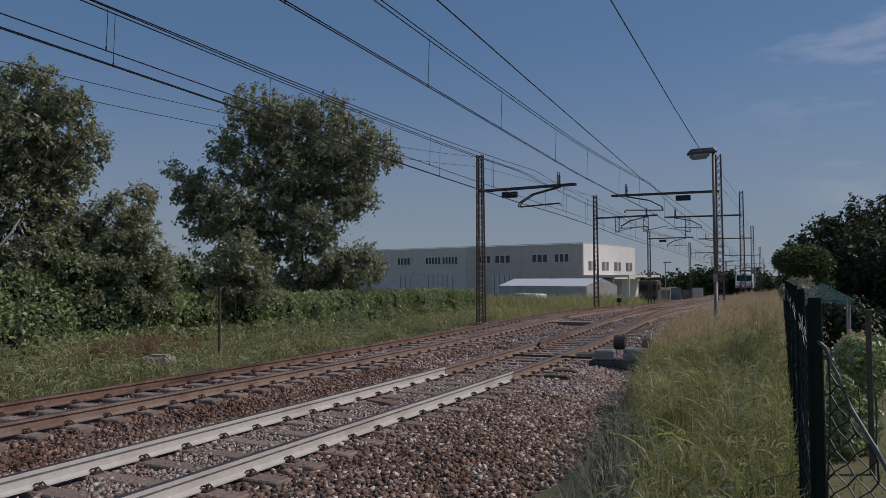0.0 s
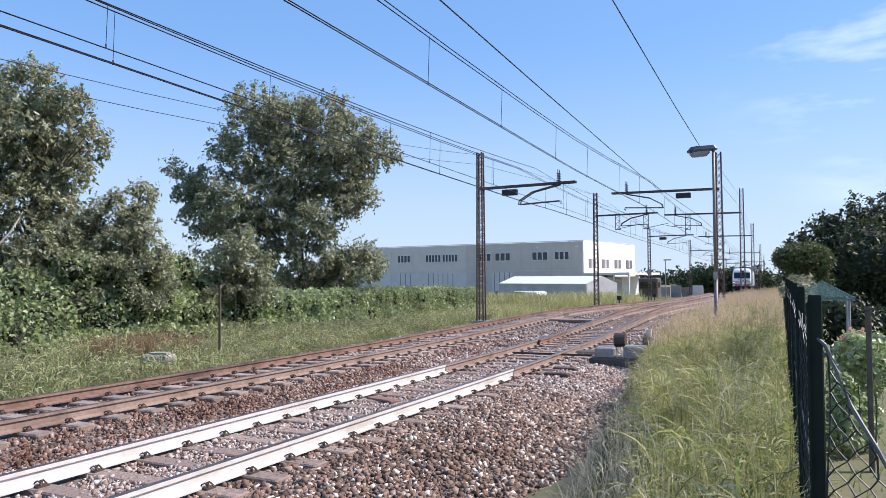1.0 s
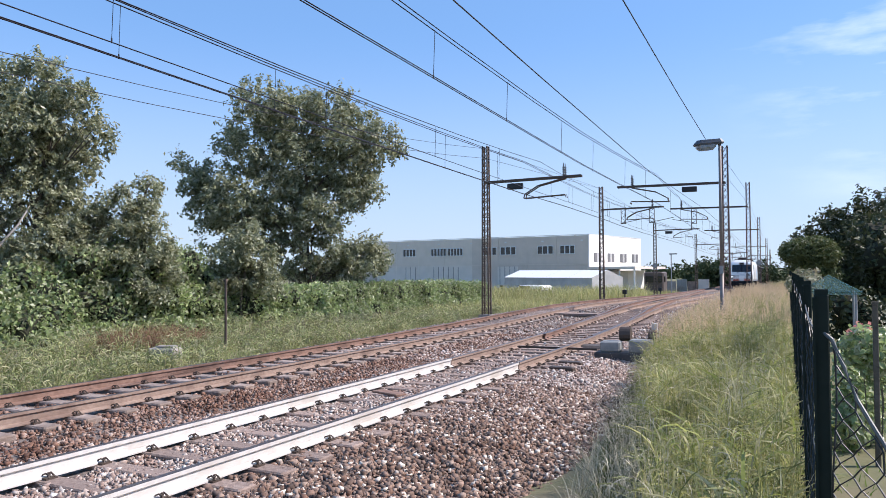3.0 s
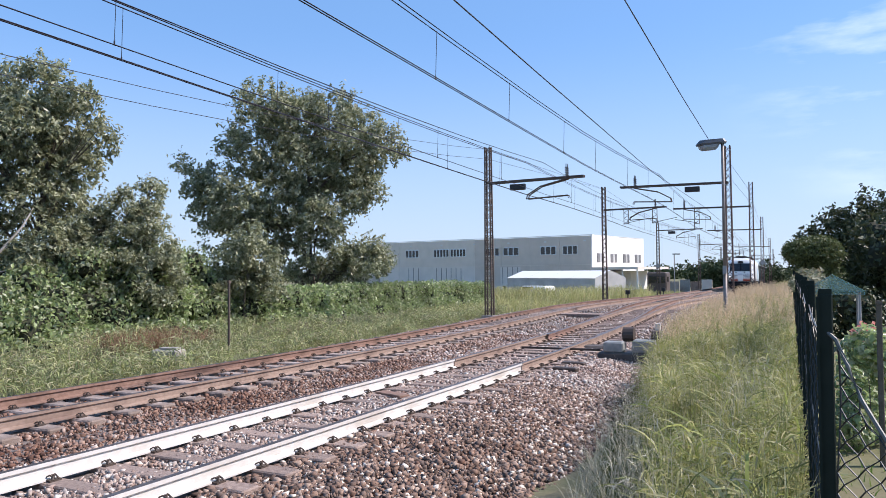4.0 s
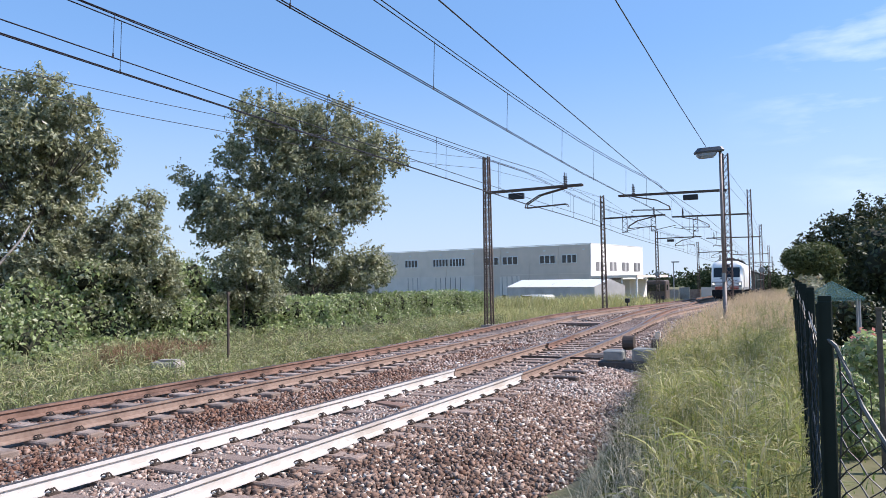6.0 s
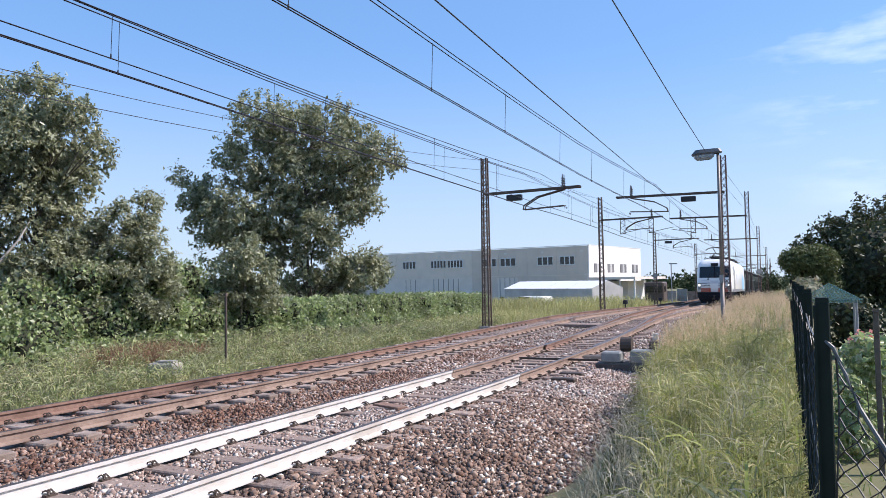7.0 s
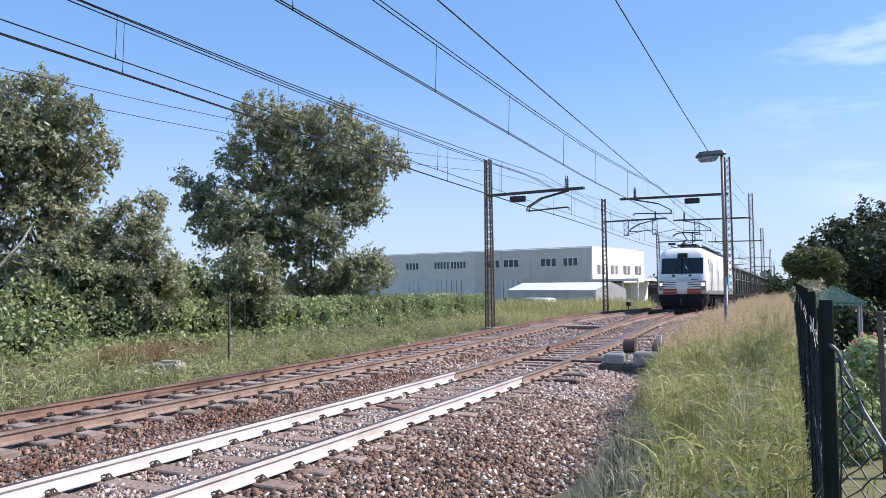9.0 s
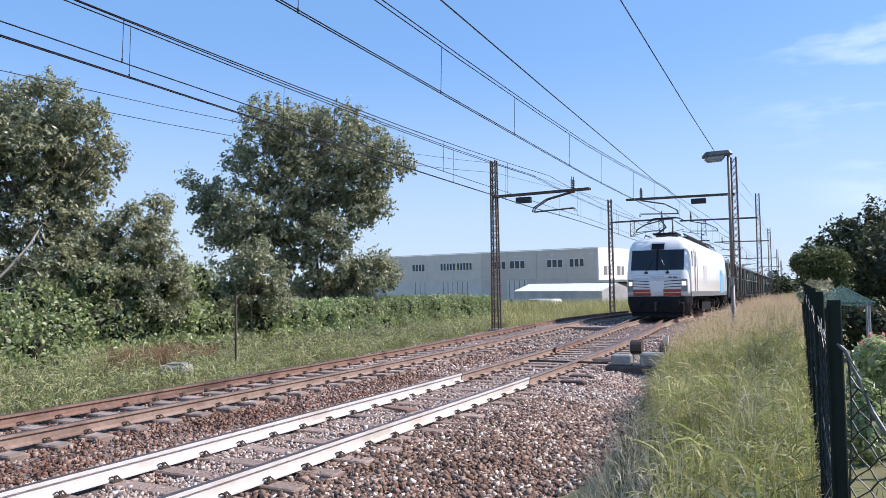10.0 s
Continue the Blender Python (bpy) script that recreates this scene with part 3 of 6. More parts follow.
# ---- overhead line ----
def mast(x, y, h, side, arm_len, colour, width=0.31, arm_z=6.1, base=-0.5, hang=(), sign=None, box=False, group="overhead line masts", label="rusty lattice steel overhead-line mast with side arm"):
    """side: +1 when the arm reaches to the right (+X)."""
    root = thing("lattice_mast", label, "railway mast", pose(x, y, base), group)
    H = h - base
    b = Build()
    w0, w1 = width, width * 0.72
    corner = lambda sx, sy, z: (sx * (w0 + (w1 - w0) * z / H) / 2, sy * (w0 + (w1 - w0) * z / H) / 2 * 0.9, z)
    for sx in (-1, 1):
        for sy in (-1, 1):
            b.bar(corner(sx, sy, 0), corner(sx, sy, H), 0.055, mi=0)
    n = int(H / 0.32)
    for i in range(n):
        za, zb = H * i / n, H * (i + 1) / n
        f = 1 if i % 2 else -1
        for s in (-1, 1):
            for g in (f, -f):
                b.bar(corner(g, s, za), corner(-g, s, zb), 0.034, 0.015)
            b.bar(corner(s, f, za), corner(s, -f, zb), 0.015, 0.034)
    part("lattice_post", b, colour, root)
    b = Build()
    b.box(0, 0, 0.15, width + 0.25, width + 0.25, 0.3)
    part("footing", b, M_CONCRETE, root)
    b = Build()
    za = arm_z - base
    b.bar((0, -0.1, za), (side * arm_len, -0.1, za + 0.05), 0.06, 0.10)
    b.bar((0, 0.1, za), (side * arm_len, 0.1, za + 0.05), 0.06, 0.10)
    for i in range(6):
        xx = side * arm_len * (i + 0.5) / 6
        b.bar((xx, -0.1, za), (xx, 0.1, za), 0.04)
    part("arm", b, M_MAST, root)
    if box:
        b = Build()
        b.box(side * arm_len * 0.32, 0, za - 0.24, 0.7, 0.2, 0.26, bevel=0.02)
        part("sign_box", b, M_BLACK, root)
    if sign:
        b = Build()
        zs = sign - base
        b.add([(0, -0.26, zs - 0.34), (0.34, -0.26, zs), (0, -0.26, zs + 0.34), (-0.34, -0.26, zs), (0, -0.23, zs - 0.34), (0.34, -0.23, zs), (0, -0.23, zs + 0.34), (-0.34, -0.23, zs)],
              [(0, 1, 2, 3), (7, 6, 5, 4), (0, 4, 5, 1), (1, 5, 6, 2), (2, 6, 7, 3), (3, 7, 4, 0)])
        b.add([(0, -0.27, zs - 0.2), (0.2, -0.27, zs), (0, -0.27, zs + 0.2), (-0.2, -0.27, zs)], [(0, 1, 2, 3)], 1)
        part("diamond_sign", b, [M_BOXG, M_GALV], root, "grey diamond-shaped line sign")
    for hx in hang:
        b = Build()
        for sx in (-0.16, 0.16):
            b.bar((side * hx + sx, 0, za + 0.1), (side * hx + sx, 0, za - 1.05), 0.04)
        for k in range(5):
            b.bar((side * hx + (-0.16 if k % 2 else 0.16), 0, za - 0.05 - 0.2 * k), (side * hx + (0.16 if k % 2 else -0.16), 0, za - 0.25 - 0.2 * k), 0.025)
        b.bar((side * hx - 0.2, 0, za - 1.05), (side * hx + 0.2, 0, za - 1.05), 0.05)
        b.bar((side * hx, 0, za - 1.0), (side * (hx + 1.5), 0, za - 0.72), 0.035)
        part("hanger", b, M_MAST, root)
    b = Build()
    for dy in (-0.12, 0.12):
        b.tube([(side * (arm_len - 0.7), dy, za - 0.02), (side * (arm_len - 1.9), dy, za - 0.28), (side * (arm_len - 2.5), dy, za - 0.62), (side * (arm_len - 2.55), dy, za - 0.8)], 0.03, 6)
        b.tube([(side * (arm_len - 2.55), dy, za - 0.8), (side * (arm_len - 0.7), dy, za - 0.72), (side * (arm_len - 0.65), dy, za - 0.85)], 0.022, 6)
    part("registration_arm", b, M_MAST, root)
    b = Build()
    for dy in (-0.12, 0.12):
        for k in range(4):
            b.tube([(side * (arm_len - 0.75), dy, za + 0.12 + k * 0.1), (side * (arm_len - 0.75), dy, za + 0.16 + k * 0.1)], 0.06, 8)
        b.tube([(side * (arm_len - 0.75), dy, za), (side * (arm_len - 0.75), dy, za + 0.62)], 0.02, 6)
    part("insulator", b, M_INSUL, root)
    return root


# x, y, height of the top, height of the arm
MASTS_L = [(-13.1, 30.5, 7.36, 5.72), (-13.7, 53.0, 7.8, 6.12), (-14.6, 78.0, 6.6, 5.8), (-15.6, 115.0, 7.0, 5.4), (-18.0, 165.0, 6.4, 5.0), (-20.2, 220, 6.4, 4.9), (-22.6, 280, 6.3, 4.9)]
MASTS_R = [(-3.75, 38.0, 7.75, 5.97), (-4.0, 55.3, 7.8, 6.12), (-4.9, 81.0, 7.0, 5.75), (-6.5, 125.0, 6.5, 5.2), (-9.4, 195.0, 6.4, 5.0), (-12.4, 260, 6.4, 4.9)]
for x, y, h, za in MASTS_L:
    mast(x, y, h, 1, 4.4, M_MAST, arm_z=za, base=-0.5 + float(dip(y)), hang=(1.6, 3.6) if y == 53.0 else (), sign=2.15 if y == 78.0 else None, box=y in (30.5, 78.0))
for x, y, h, za in MASTS_R:
    mast(x, y, h, -1, 5.2, M_MASTR, arm_z=za, base=-0.5 + float(dip(y)), hang=(3.6,) if y == 55.3 else (), sign=2.4 if y == 81.0 else None, box=y == 38.0, label="brown lattice steel overhead-line mast with side arm")


def parabola(y0, y1, z0, z1, sag, y):
    t = (y - y0) / (y1 - y0)
    return z0 + (z1 - z0) * t - sag * 4 * t * (1 - t)


def catenary(label, offs, top, low, sag, supports, nodes, messengers=1, contacts=1, drop_step=6.5, drop_from=0.0):
    """One overhead line: messenger wires that sag between the supports, level contact wires, droppers between them.
    nodes: (y, x) where the wire lies before the first mast ahead; beyond it the wire zigzags about the track."""
    root = thing("overhead_line", label, "overhead wire")
    ky = [n[0] for n in nodes] + supports[2:]
    kx = [n[1] for n in nodes] + [line(y, offs + (0.18 if i % 2 else -0.18))[0][0] for i, y in enumerate(supports[2:])]

    def wx(y):
        return float(np.interp(y, ky, kx))

    def mz(y):
        for a, c in zip(supports[:-1], supports[1:]):
            if a <= y <= c:
                return parabola(a, c, top, top, sag * min(1.0, ((c - a) / 60.0) ** 2 + 0.2), y) + float(dip(y))
        return top + float(dip(y))

    grid = [y for a, c in zip(supports[:-1], supports[1:]) for y in np.linspace(a, c, 13)[:-1]] + [supports[-1]]
    for k in range(messengers):
        b = Build()
        b.tube([(wx(y) + 0.06 * k, y, mz(y) + 0.03 * k) for y in grid], 0.011, 4, caps=False)
        part("messenger_wire", b, M_WIRE, root)
    for k in range(contacts):
        b = Build()
        b.tube([(wx(y) + 0.05 * k, y, low + float(dip(y))) for y in grid], 0.010, 4, caps=False)
        part("contact_wire", b, M_WIRE, root)
    y = drop_from
    while y < 110:
        if min(abs(y - a) for a in supports) > 1.5:
            b = Build()
            x, zl = wx(y), low + float(dip(y))
            b.tube([(x + 0.03, y, mz(y)), (x, y, zl + 0.05)], 0.006, 4)
            b.tube([(x, y, zl + 0.06), (x, y, zl - 0.01)], 0.012, 5)
            part("dropper", b, M_WIRE, root)
        y += drop_step * (0.75 + 0.5 * random.random())
    return root


catenary("twin contact and messenger wires over the white-railed track", 0.0, 6.5, 5.1, 0.58, [-24, 38, 55.3, 81, 125, 195, 260, 330], [(-24, -3.6), (7.3, -5.54), (24.6, -6.6), (38, -7.0)], 2, 2, 4.6, 7.0)
catenary("overhead line nearer the middle over the rusty track", -GAP + 0.3, 6.45, 5.1, 0.72, [-26, 30.5, 53, 78, 115, 165, 220, 280, 330], [(-26, -6.7), (5.6, -8.84), (19.5, -9.79), (30.5, -10.5)], 1, 1, 5.0, 7.3)
catenary("overhead line with thick messenger over the rusty track", -GAP - 0.4, 6.5, 5.1, 0.6, [-26, 30.5, 53, 78, 115, 165, 220, 280, 330], [(-26, -6.9), (5.9, -9.37), (20.4, -10.54), (30.5, -11.3)], 2, 2, 4.6, 7.9)


def wire(label, points, r=0.010):
    b = Build()
    b.tube(points, r, 5, caps=False)
    return thing("feeder_wire", label, "overhead wire", data=b.data("feeder_wire", M_WIRE))


wire("thick dark feeder wire above the white-railed track", [(-4.2, -12, 6.5), (-5.43, 10.8, 6.45), (-5.77, 16.6, 6.43), (-7.0, 36.4, 6.5), (-7.05, 55, 6.2), (-7.9, 81, 5.9), (-9.6, 125, 5.4)], 0.014)
wire("thin cable running to the lamp head", [(-2.25, -6, 6.6), (-2.4, 3, 6.28), (-2.57, 11, 6.0), (-2.75, 18, 5.85), (-2.85, 23.45, 5.72)], 0.010)
for z0, z1, sag in ((7.2, 7.25, 1.5), (6.8, 6.82, 1.45)):
    wire("thin slack feeder wire fixed to the mast tops", [(-13.1, y, parabola(-26, 30.5, z0, z1, sag, y)) for y in np.linspace(-26, 30.5, 16)]
         + [(x + 0.15, y, h - 0.2) for x, y, h, za in MASTS_L[1:]], 0.008)
for k in (0.3, 1.1):
    wire("thin return wire between the brown masts", [(x - 0.25, y, h - k) for x, y, h, za in MASTS_R], 0.008)

# lamp post
lp = thing("street_lamp", "grey steel pole lamp with a flat glass head", "street lamp", pose(-2.46, 23.5, -0.53))
b = Build()
b.tube([(0, 0, 0), (0, 0, 2.2)], 0.058, 12)
b.tube([(0, 0, 2.2), (0, 0, 6.12)], 0.050, 12, r2=0.042)
part("pole", b, M_POLE, lp, smooth=True)
def slab(rings):
    b = Build()
    n = len(rings[0])
    b.add([p for q in rings for p in q], [(i * n + k, i * n + (k + 1) % n, (i + 1) * n + (k + 1) % n, (i + 1) * n + k) for i in range(len(rings) - 1) for k in range(n)]
          + [tuple(range(n - 1, -1, -1)), tuple(range((len(rings) - 1) * n, len(rings) * n))])
    return b


LA = radians(200)


def lamp_ring(w, x0, x1, z, dz):
    out = []
    for x, y in ((x0, -0.3 * w), (x0 + 0.1 * (x1 - x0), -0.8 * w), (x1 - 0.12, -w), (x1, -0.5 * w), (x1, 0.5 * w), (x1 - 0.12, w), (x0 + 0.1 * (x1 - x0), 0.8 * w), (x0, 0.3 * w)):
        t = x * math.cos(LA) - y * math.sin(LA), x * math.sin(LA) + y * math.cos(LA)
        out.append((t[0], t[1], z + dz * (x / 0.75)))
    return out


part("lamp_head", slab([lamp_ring(0.13, -0.1, 0.74, 6.08, -0.07), lamp_ring(0.16, -0.12, 0.76, 6.13, -0.06), lamp_ring(0.13, -0.05, 0.66, 6.23, -0.05)]), M_LAMPTOP, lp, "dark grey lamp housing")
part("glass_bowl", slab([lamp_ring(0.06, 0.2, 0.6, 5.92, -0.06), lamp_ring(0.12, 0.12, 0.68, 6.0, -0.06), lamp_ring(0.13, 0.1, 0.7, 6.075, -0.06)]), M_BOWL, lp, "clear grey glass bowl")
b = Build()
b.bar((-0.06, -0.05, 4.9), (0.25, -0.12, 4.75), 0.02)
part("bracket", b, M_GALV, lp)
b = Build()
b.box(0, -0.09, 2.3, 0.1, 0.08, 0.25)
part("fuse_box", b, M_GALV, lp)

# ---- foliage ----
def leaf_cloud(points, normals, size, fold=0.25, stretch=1.6, droop=0.3):
    """Two-triangle-pair leaves at the points, roughly facing along the normals."""
    n = len(points)
    d = rng.normal(size=(n, 3))
    d[:, 2] -= droop
    nn = normals + 0.7 * rng.normal(size=(n, 3))
    nn /= np.linalg.norm(nn, axis=1)[:, None] + 1e-9
    d -= nn * (d * nn).sum(1)[:, None]
    d /= np.linalg.norm(d, axis=1)[:, None] + 1e-9
    s = np.cross(nn, d)
    k = (size * (0.6 + 0.8 * rng.random(n)))[:, None]
    tip, base = points + d * k * stretch / 2, points - d * k * stretch / 2
    l, r = points + s * k / 2 + nn * k * fold, points - s * k / 2 + nn * k * fold
    co = np.stack([base, l, tip, r], 1).reshape(-1, 3)
    i = 4 * np.arange(n)[:, None]
    return co, np.concatenate([i + np.array([[0, 2, 1]]), i + np.array([[0, 3, 2]])])


def lump_points(blobs, count, shell=0.35):
    """Points in the outer shell of a heap of blobs (x, y, z, rx, ry, rz), with ragged edges."""
    w = np.array([b[3] * b[4] + b[4] * b[5] for b in blobs])
    pick = rng.choice(len(blobs), size=count, p=w / w.sum())
    bl = np.array(blobs)[pick]
    d = rng.normal(size=(count, 3))
    d /= np.linalg.norm(d, axis=1)[:, None]
    rad = 1 - shell * rng.random(count) ** 1.5 + 0.10 * rng.normal(size=count)
    return bl[:, :3] + d * bl[:, 3:6] * rad[:, None], d


# solid dark lumps behind the leaves stand in for shade inside the foliage
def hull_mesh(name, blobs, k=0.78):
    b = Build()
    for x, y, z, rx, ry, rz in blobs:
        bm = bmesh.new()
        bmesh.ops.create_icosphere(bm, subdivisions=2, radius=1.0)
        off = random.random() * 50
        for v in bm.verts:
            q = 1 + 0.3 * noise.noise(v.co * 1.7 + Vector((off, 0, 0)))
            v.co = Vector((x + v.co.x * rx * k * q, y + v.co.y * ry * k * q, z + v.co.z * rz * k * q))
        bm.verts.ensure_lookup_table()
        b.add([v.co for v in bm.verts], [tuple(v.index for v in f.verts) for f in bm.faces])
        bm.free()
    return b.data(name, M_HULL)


def shrub(name, label, category, blobs, count, size, material, group="", hull=True):
    root = thing(name, label, category, group=group)
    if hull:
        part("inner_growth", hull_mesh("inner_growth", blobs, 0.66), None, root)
    p, d = lump_points(blobs, count)
    p = p[p[:, 2] > -0.9]
    d = d[:len(p)]
    co, fa = leaf_cloud(p, d + np.array([0, 0, 0.4]), size)
    part("leaves", raw("leaves", co, fa, material), None, root)
    return root


def tree(label, x, y, base, heading, trunk, lobes, leaves, size, material=M_LEAF, seed=1, sub=5, bare=0.35):
    """lobes: (to the right, up, radius) in metres, seen along the heading; each breaks up into ragged clumps at several depths."""
    r = random.Random(seed)
    root = thing("tree", label, "tree", pose(x, y, base, 0, 0, heading))
    H = max(l[1] for l in lobes)
    b = Build()
    b.tube([(trunk * k / 5 + 0.06 * math.sin(k * 2), 0.1 * math.sin(k * 1.3), H * 0.8 * k / 5) for k in range(6)], 0.017 * H, 8, r2=0.004 * H)
    part("trunk", b, M_BARK, root, smooth=True)
    blobs = []
    for lx_, lz, lr in lobes:
        d0 = r.uniform(-0.5, 0.5) * H * 0.28
        for k in range(sub):
            a, e = r.uniform(0, 6.283), r.uniform(0.25, 0.85)
            q = lr * r.uniform(0.42, 0.75)
            blobs.append((lx_ + math.cos(a) * lr * e * 0.8, d0 + r.uniform(-0.9, 0.9) * lr, lz + math.sin(a) * lr * e * 0.75, q, q, q * 0.8))
        z0 = max(H * 0.12, lz - H * r.uniform(0.2, 0.4))
        f = z0 / (H * 0.8)
        m = ((trunk * f + lx_) / 2 - 0.1, d0 * 0.4, (z0 + lz) / 2 + 0.05 * H)
        b = Build()
        b.tube([(trunk * f, 0, z0), m, (lx_, d0, lz)], 0.0065 * H, 5, r2=0.0012 * H)
        for k in range(3):
            t = blobs[-1 - k]
            b.tube([m, (t[0], t[1], t[2])], 0.003 * H, 4, r2=0.0008 * H)
        part("limb", b, M_BARK, root)
    # leafy twigs fill the lobes unevenly, with gaps where the noise is low
    per = 13
    lb = np.array(lobes)
    w = lb[:, 2] ** 2.2
    n = int(leaves / per * 1.75)
    j = rng.choice(len(lb), size=n, p=w / w.sum())
    g = rng.normal(size=(n, 3))
    g /= np.linalg.norm(g, axis=1)[:, None]
    rad = lb[j, 2] * (0.25 + 0.92 * rng.random(n) ** 0.6)
    depth = np.array([r.uniform(-0.5, 0.5) * H * 0.22 for _ in lobes])
    c = np.stack([lb[j, 0] + g[:, 0] * rad, depth[j] + g[:, 1] * rad * 1.35, lb[j, 1] + g[:, 2] * rad * 0.85], -1)
    k = 4.2 / H ** 0.5
    keep = np.array([noise.noise(Vector(q) * k + Vector((seed * 7.1, 0, 0))) + 0.5 * noise.noise(Vector(q) * k * 2.3) for q in c]) > bare * 0.3 - 0.02
    keep &= c[:, 2] > 0.3
    c, g = c[keep], g[keep]
    out = g + np.array([0, 0, -0.15]) + 0.5 * rng.normal(size=g.shape)
    out /= np.linalg.norm(out, axis=1)[:, None]
    L = size * (3.0 + 4.0 * rng.random(len(c)))
    t = rng.random((len(c), per))
    p = c[:, None] + out[:, None] * (t * L[:, None])[..., None] + size * 0.75 * rng.normal(size=(len(c), per, 3))
    d = np.repeat(g[:, None] * 0.6, per, 1) + np.array([0, 0, 0.55])
    co, fa = leaf_cloud(p.reshape(-1, 3), d.reshape(-1, 3), size, stretch=2.2, droop=0.9)
    part("crown", raw("crown", co, fa, material), None, root)
    return root

# ---- trees and ivy thicket beyond the rusty track ----
tree("broad leafy tree with an uneven open crown", -23.35, 31.24, -0.8, 37, -0.3,
     [(1.2, 11.0, 1.2), (-2.2, 10.9, 1.4), (-0.5, 10.2, 1.8), (2.1, 9.5, 1.6), (3.6, 9.2, 1.2), (-3.2, 8.9, 1.4), (-0.8, 8.1, 1.8), (1.6, 7.7, 1.5), (-5.8, 7.6, 0.9),
      (-5.1, 6.2, 1.2), (-3.5, 6.3, 1.5), (-1.4, 5.9, 1.4), (0.4, 5.4, 1.3), (2.5, 6.8, 1.0), (-4.3, 4.6, 1.1), (-2.3, 4.3, 1.2), (-0.5, 3.6, 1.0), (1.3, 3.9, 0.9), (2.8, 3.3, 1.1), (1.6, 2.5, 1.1), (0.3, 2.2, 0.9), (3.4, 3.1, 0.7)],
     100000, 0.094, seed=3)
old = tree("tall leafy tree grown through with creepers", -23.25, 15.6, -0.8, 54, 0.6,
     [(-0.9, 8.7, 0.9), (0.3, 8.9, 0.8), (1.2, 8.5, 0.7), (2.0, 7.3, 0.65), (-0.1, 7.5, 1.1), (1.2, 7.2, 0.9), (-0.8, 6.3, 1.1), (0.6, 6.0, 1.0), (1.5, 6.2, 0.6), (0.0, 4.9, 0.9), (-2.0, 7.6, 1.1), (-2.4, 5.6, 1.2), (1.0, 4.8, 0.6), (-1.6, 3.9, 1.0), (1.5, 3.9, 0.8), (0.7, 3.1, 0.9), (-0.4, 2.8, 1.0)],
     78000, 0.074, seed=5)
b = Build()
b.tube([(-2.6, -1.4, 1.4), (-1.6, -1.5, 2.3), (-0.7, -1.5, 3.3), (-0.1, -1.4, 4.1), (0.2, -1.2, 4.7)], 0.07, 7, r2=0.02)
b.tube([(-1.2, -1.5, 2.6), (-0.4, -1.6, 2.75), (0.5, -1.6, 2.8)], 0.03, 6, r2=0.01)
part("limb", b, M_CONCRETE, old, "bare pale grey limb", smooth=True)
tree("young bushy tree at the edge of the thicket", -20.35, 17.74, -0.8, 48, 0.2,
     [(0.0, 5.2, 0.5), (0.35, 5.6, 0.3), (-0.7, 4.7, 0.65), (0.1, 4.3, 0.65), (-1.3, 4.3, 0.6), (-0.8, 3.5, 0.8), (0.2, 3.4, 0.7), (-1.9, 3.9, 0.6), (0.6, 3.4, 0.4), (-2.6, 3.7, 0.6), (0.4, 2.4, 0.8), (-1.7, 2.8, 0.9), (-2.8, 2.8, 0.9), (-0.8, 2.2, 0.9)],
     46000, 0.062, seed=9)
tree("small tree with pale leaves beside the thicket", -19.9, 22.2, -0.8, 41, 0.1,
     [(0.2, 3.9, 0.6), (-0.5, 3.2, 0.6), (0.6, 3.1, 0.65), (0.0, 2.4, 0.7), (0.9, 2.2, 0.6), (-1.0, 2.3, 0.6)], 15000, 0.07, seed=12)
r = random.Random(4)
thick = []
for i in range(80):
    t = i / 79
    y = 3.5 + 20.5 * t
    h = 3.05 + 0.75 * math.sin(t * 9 + 1.0) + r.uniform(-0.6, 0.5) - 0.5 * t
    q = r.uniform(0.55, 1.0)
    thick.append((-20.6 - 2.0 * r.random(), y, h - q - 0.6, q, q, q * 0.9))
    q = r.uniform(0.6, 1.1)
    thick.append((-20.2 - 1.2 * r.random(), y + r.uniform(-0.3, 0.3), h * 0.45 - 0.7, q, q, q * 0.9))
    q = r.uniform(0.5, 0.9)
    thick.append((-19.6 - 0.8 * r.random(), y + r.uniform(-0.3, 0.3), -0.35, q, q, q * 0.8))
shrub("ivy_thicket", "dense thicket overgrown with green ivy along the line", "bushes", thick, 150000, 0.094, M_IVY)
hedge = []
for i in range(88):
    t = i / 87
    hx, hy = -20.4 - 0.8 * t, 23.5 + 24.5 * t
    lower = 0.25 * max(0.0, t - 0.65) / 0.35
    q = r.uniform(0.45, 0.75)
    hedge.append((hx + 0.5 * r.random(), hy, r.uniform(1.15, 1.3) - lower - q, q, q, q))
    q = r.uniform(0.5, 0.8)
    hedge.append((hx + 0.4 + 0.4 * r.random(), hy, -0.35 - lower, q, q, q))
shrub("ivy_hedge", "low ivy-covered hedge beside the meadow", "hedge", hedge, 100000, 0.088, M_IVY)


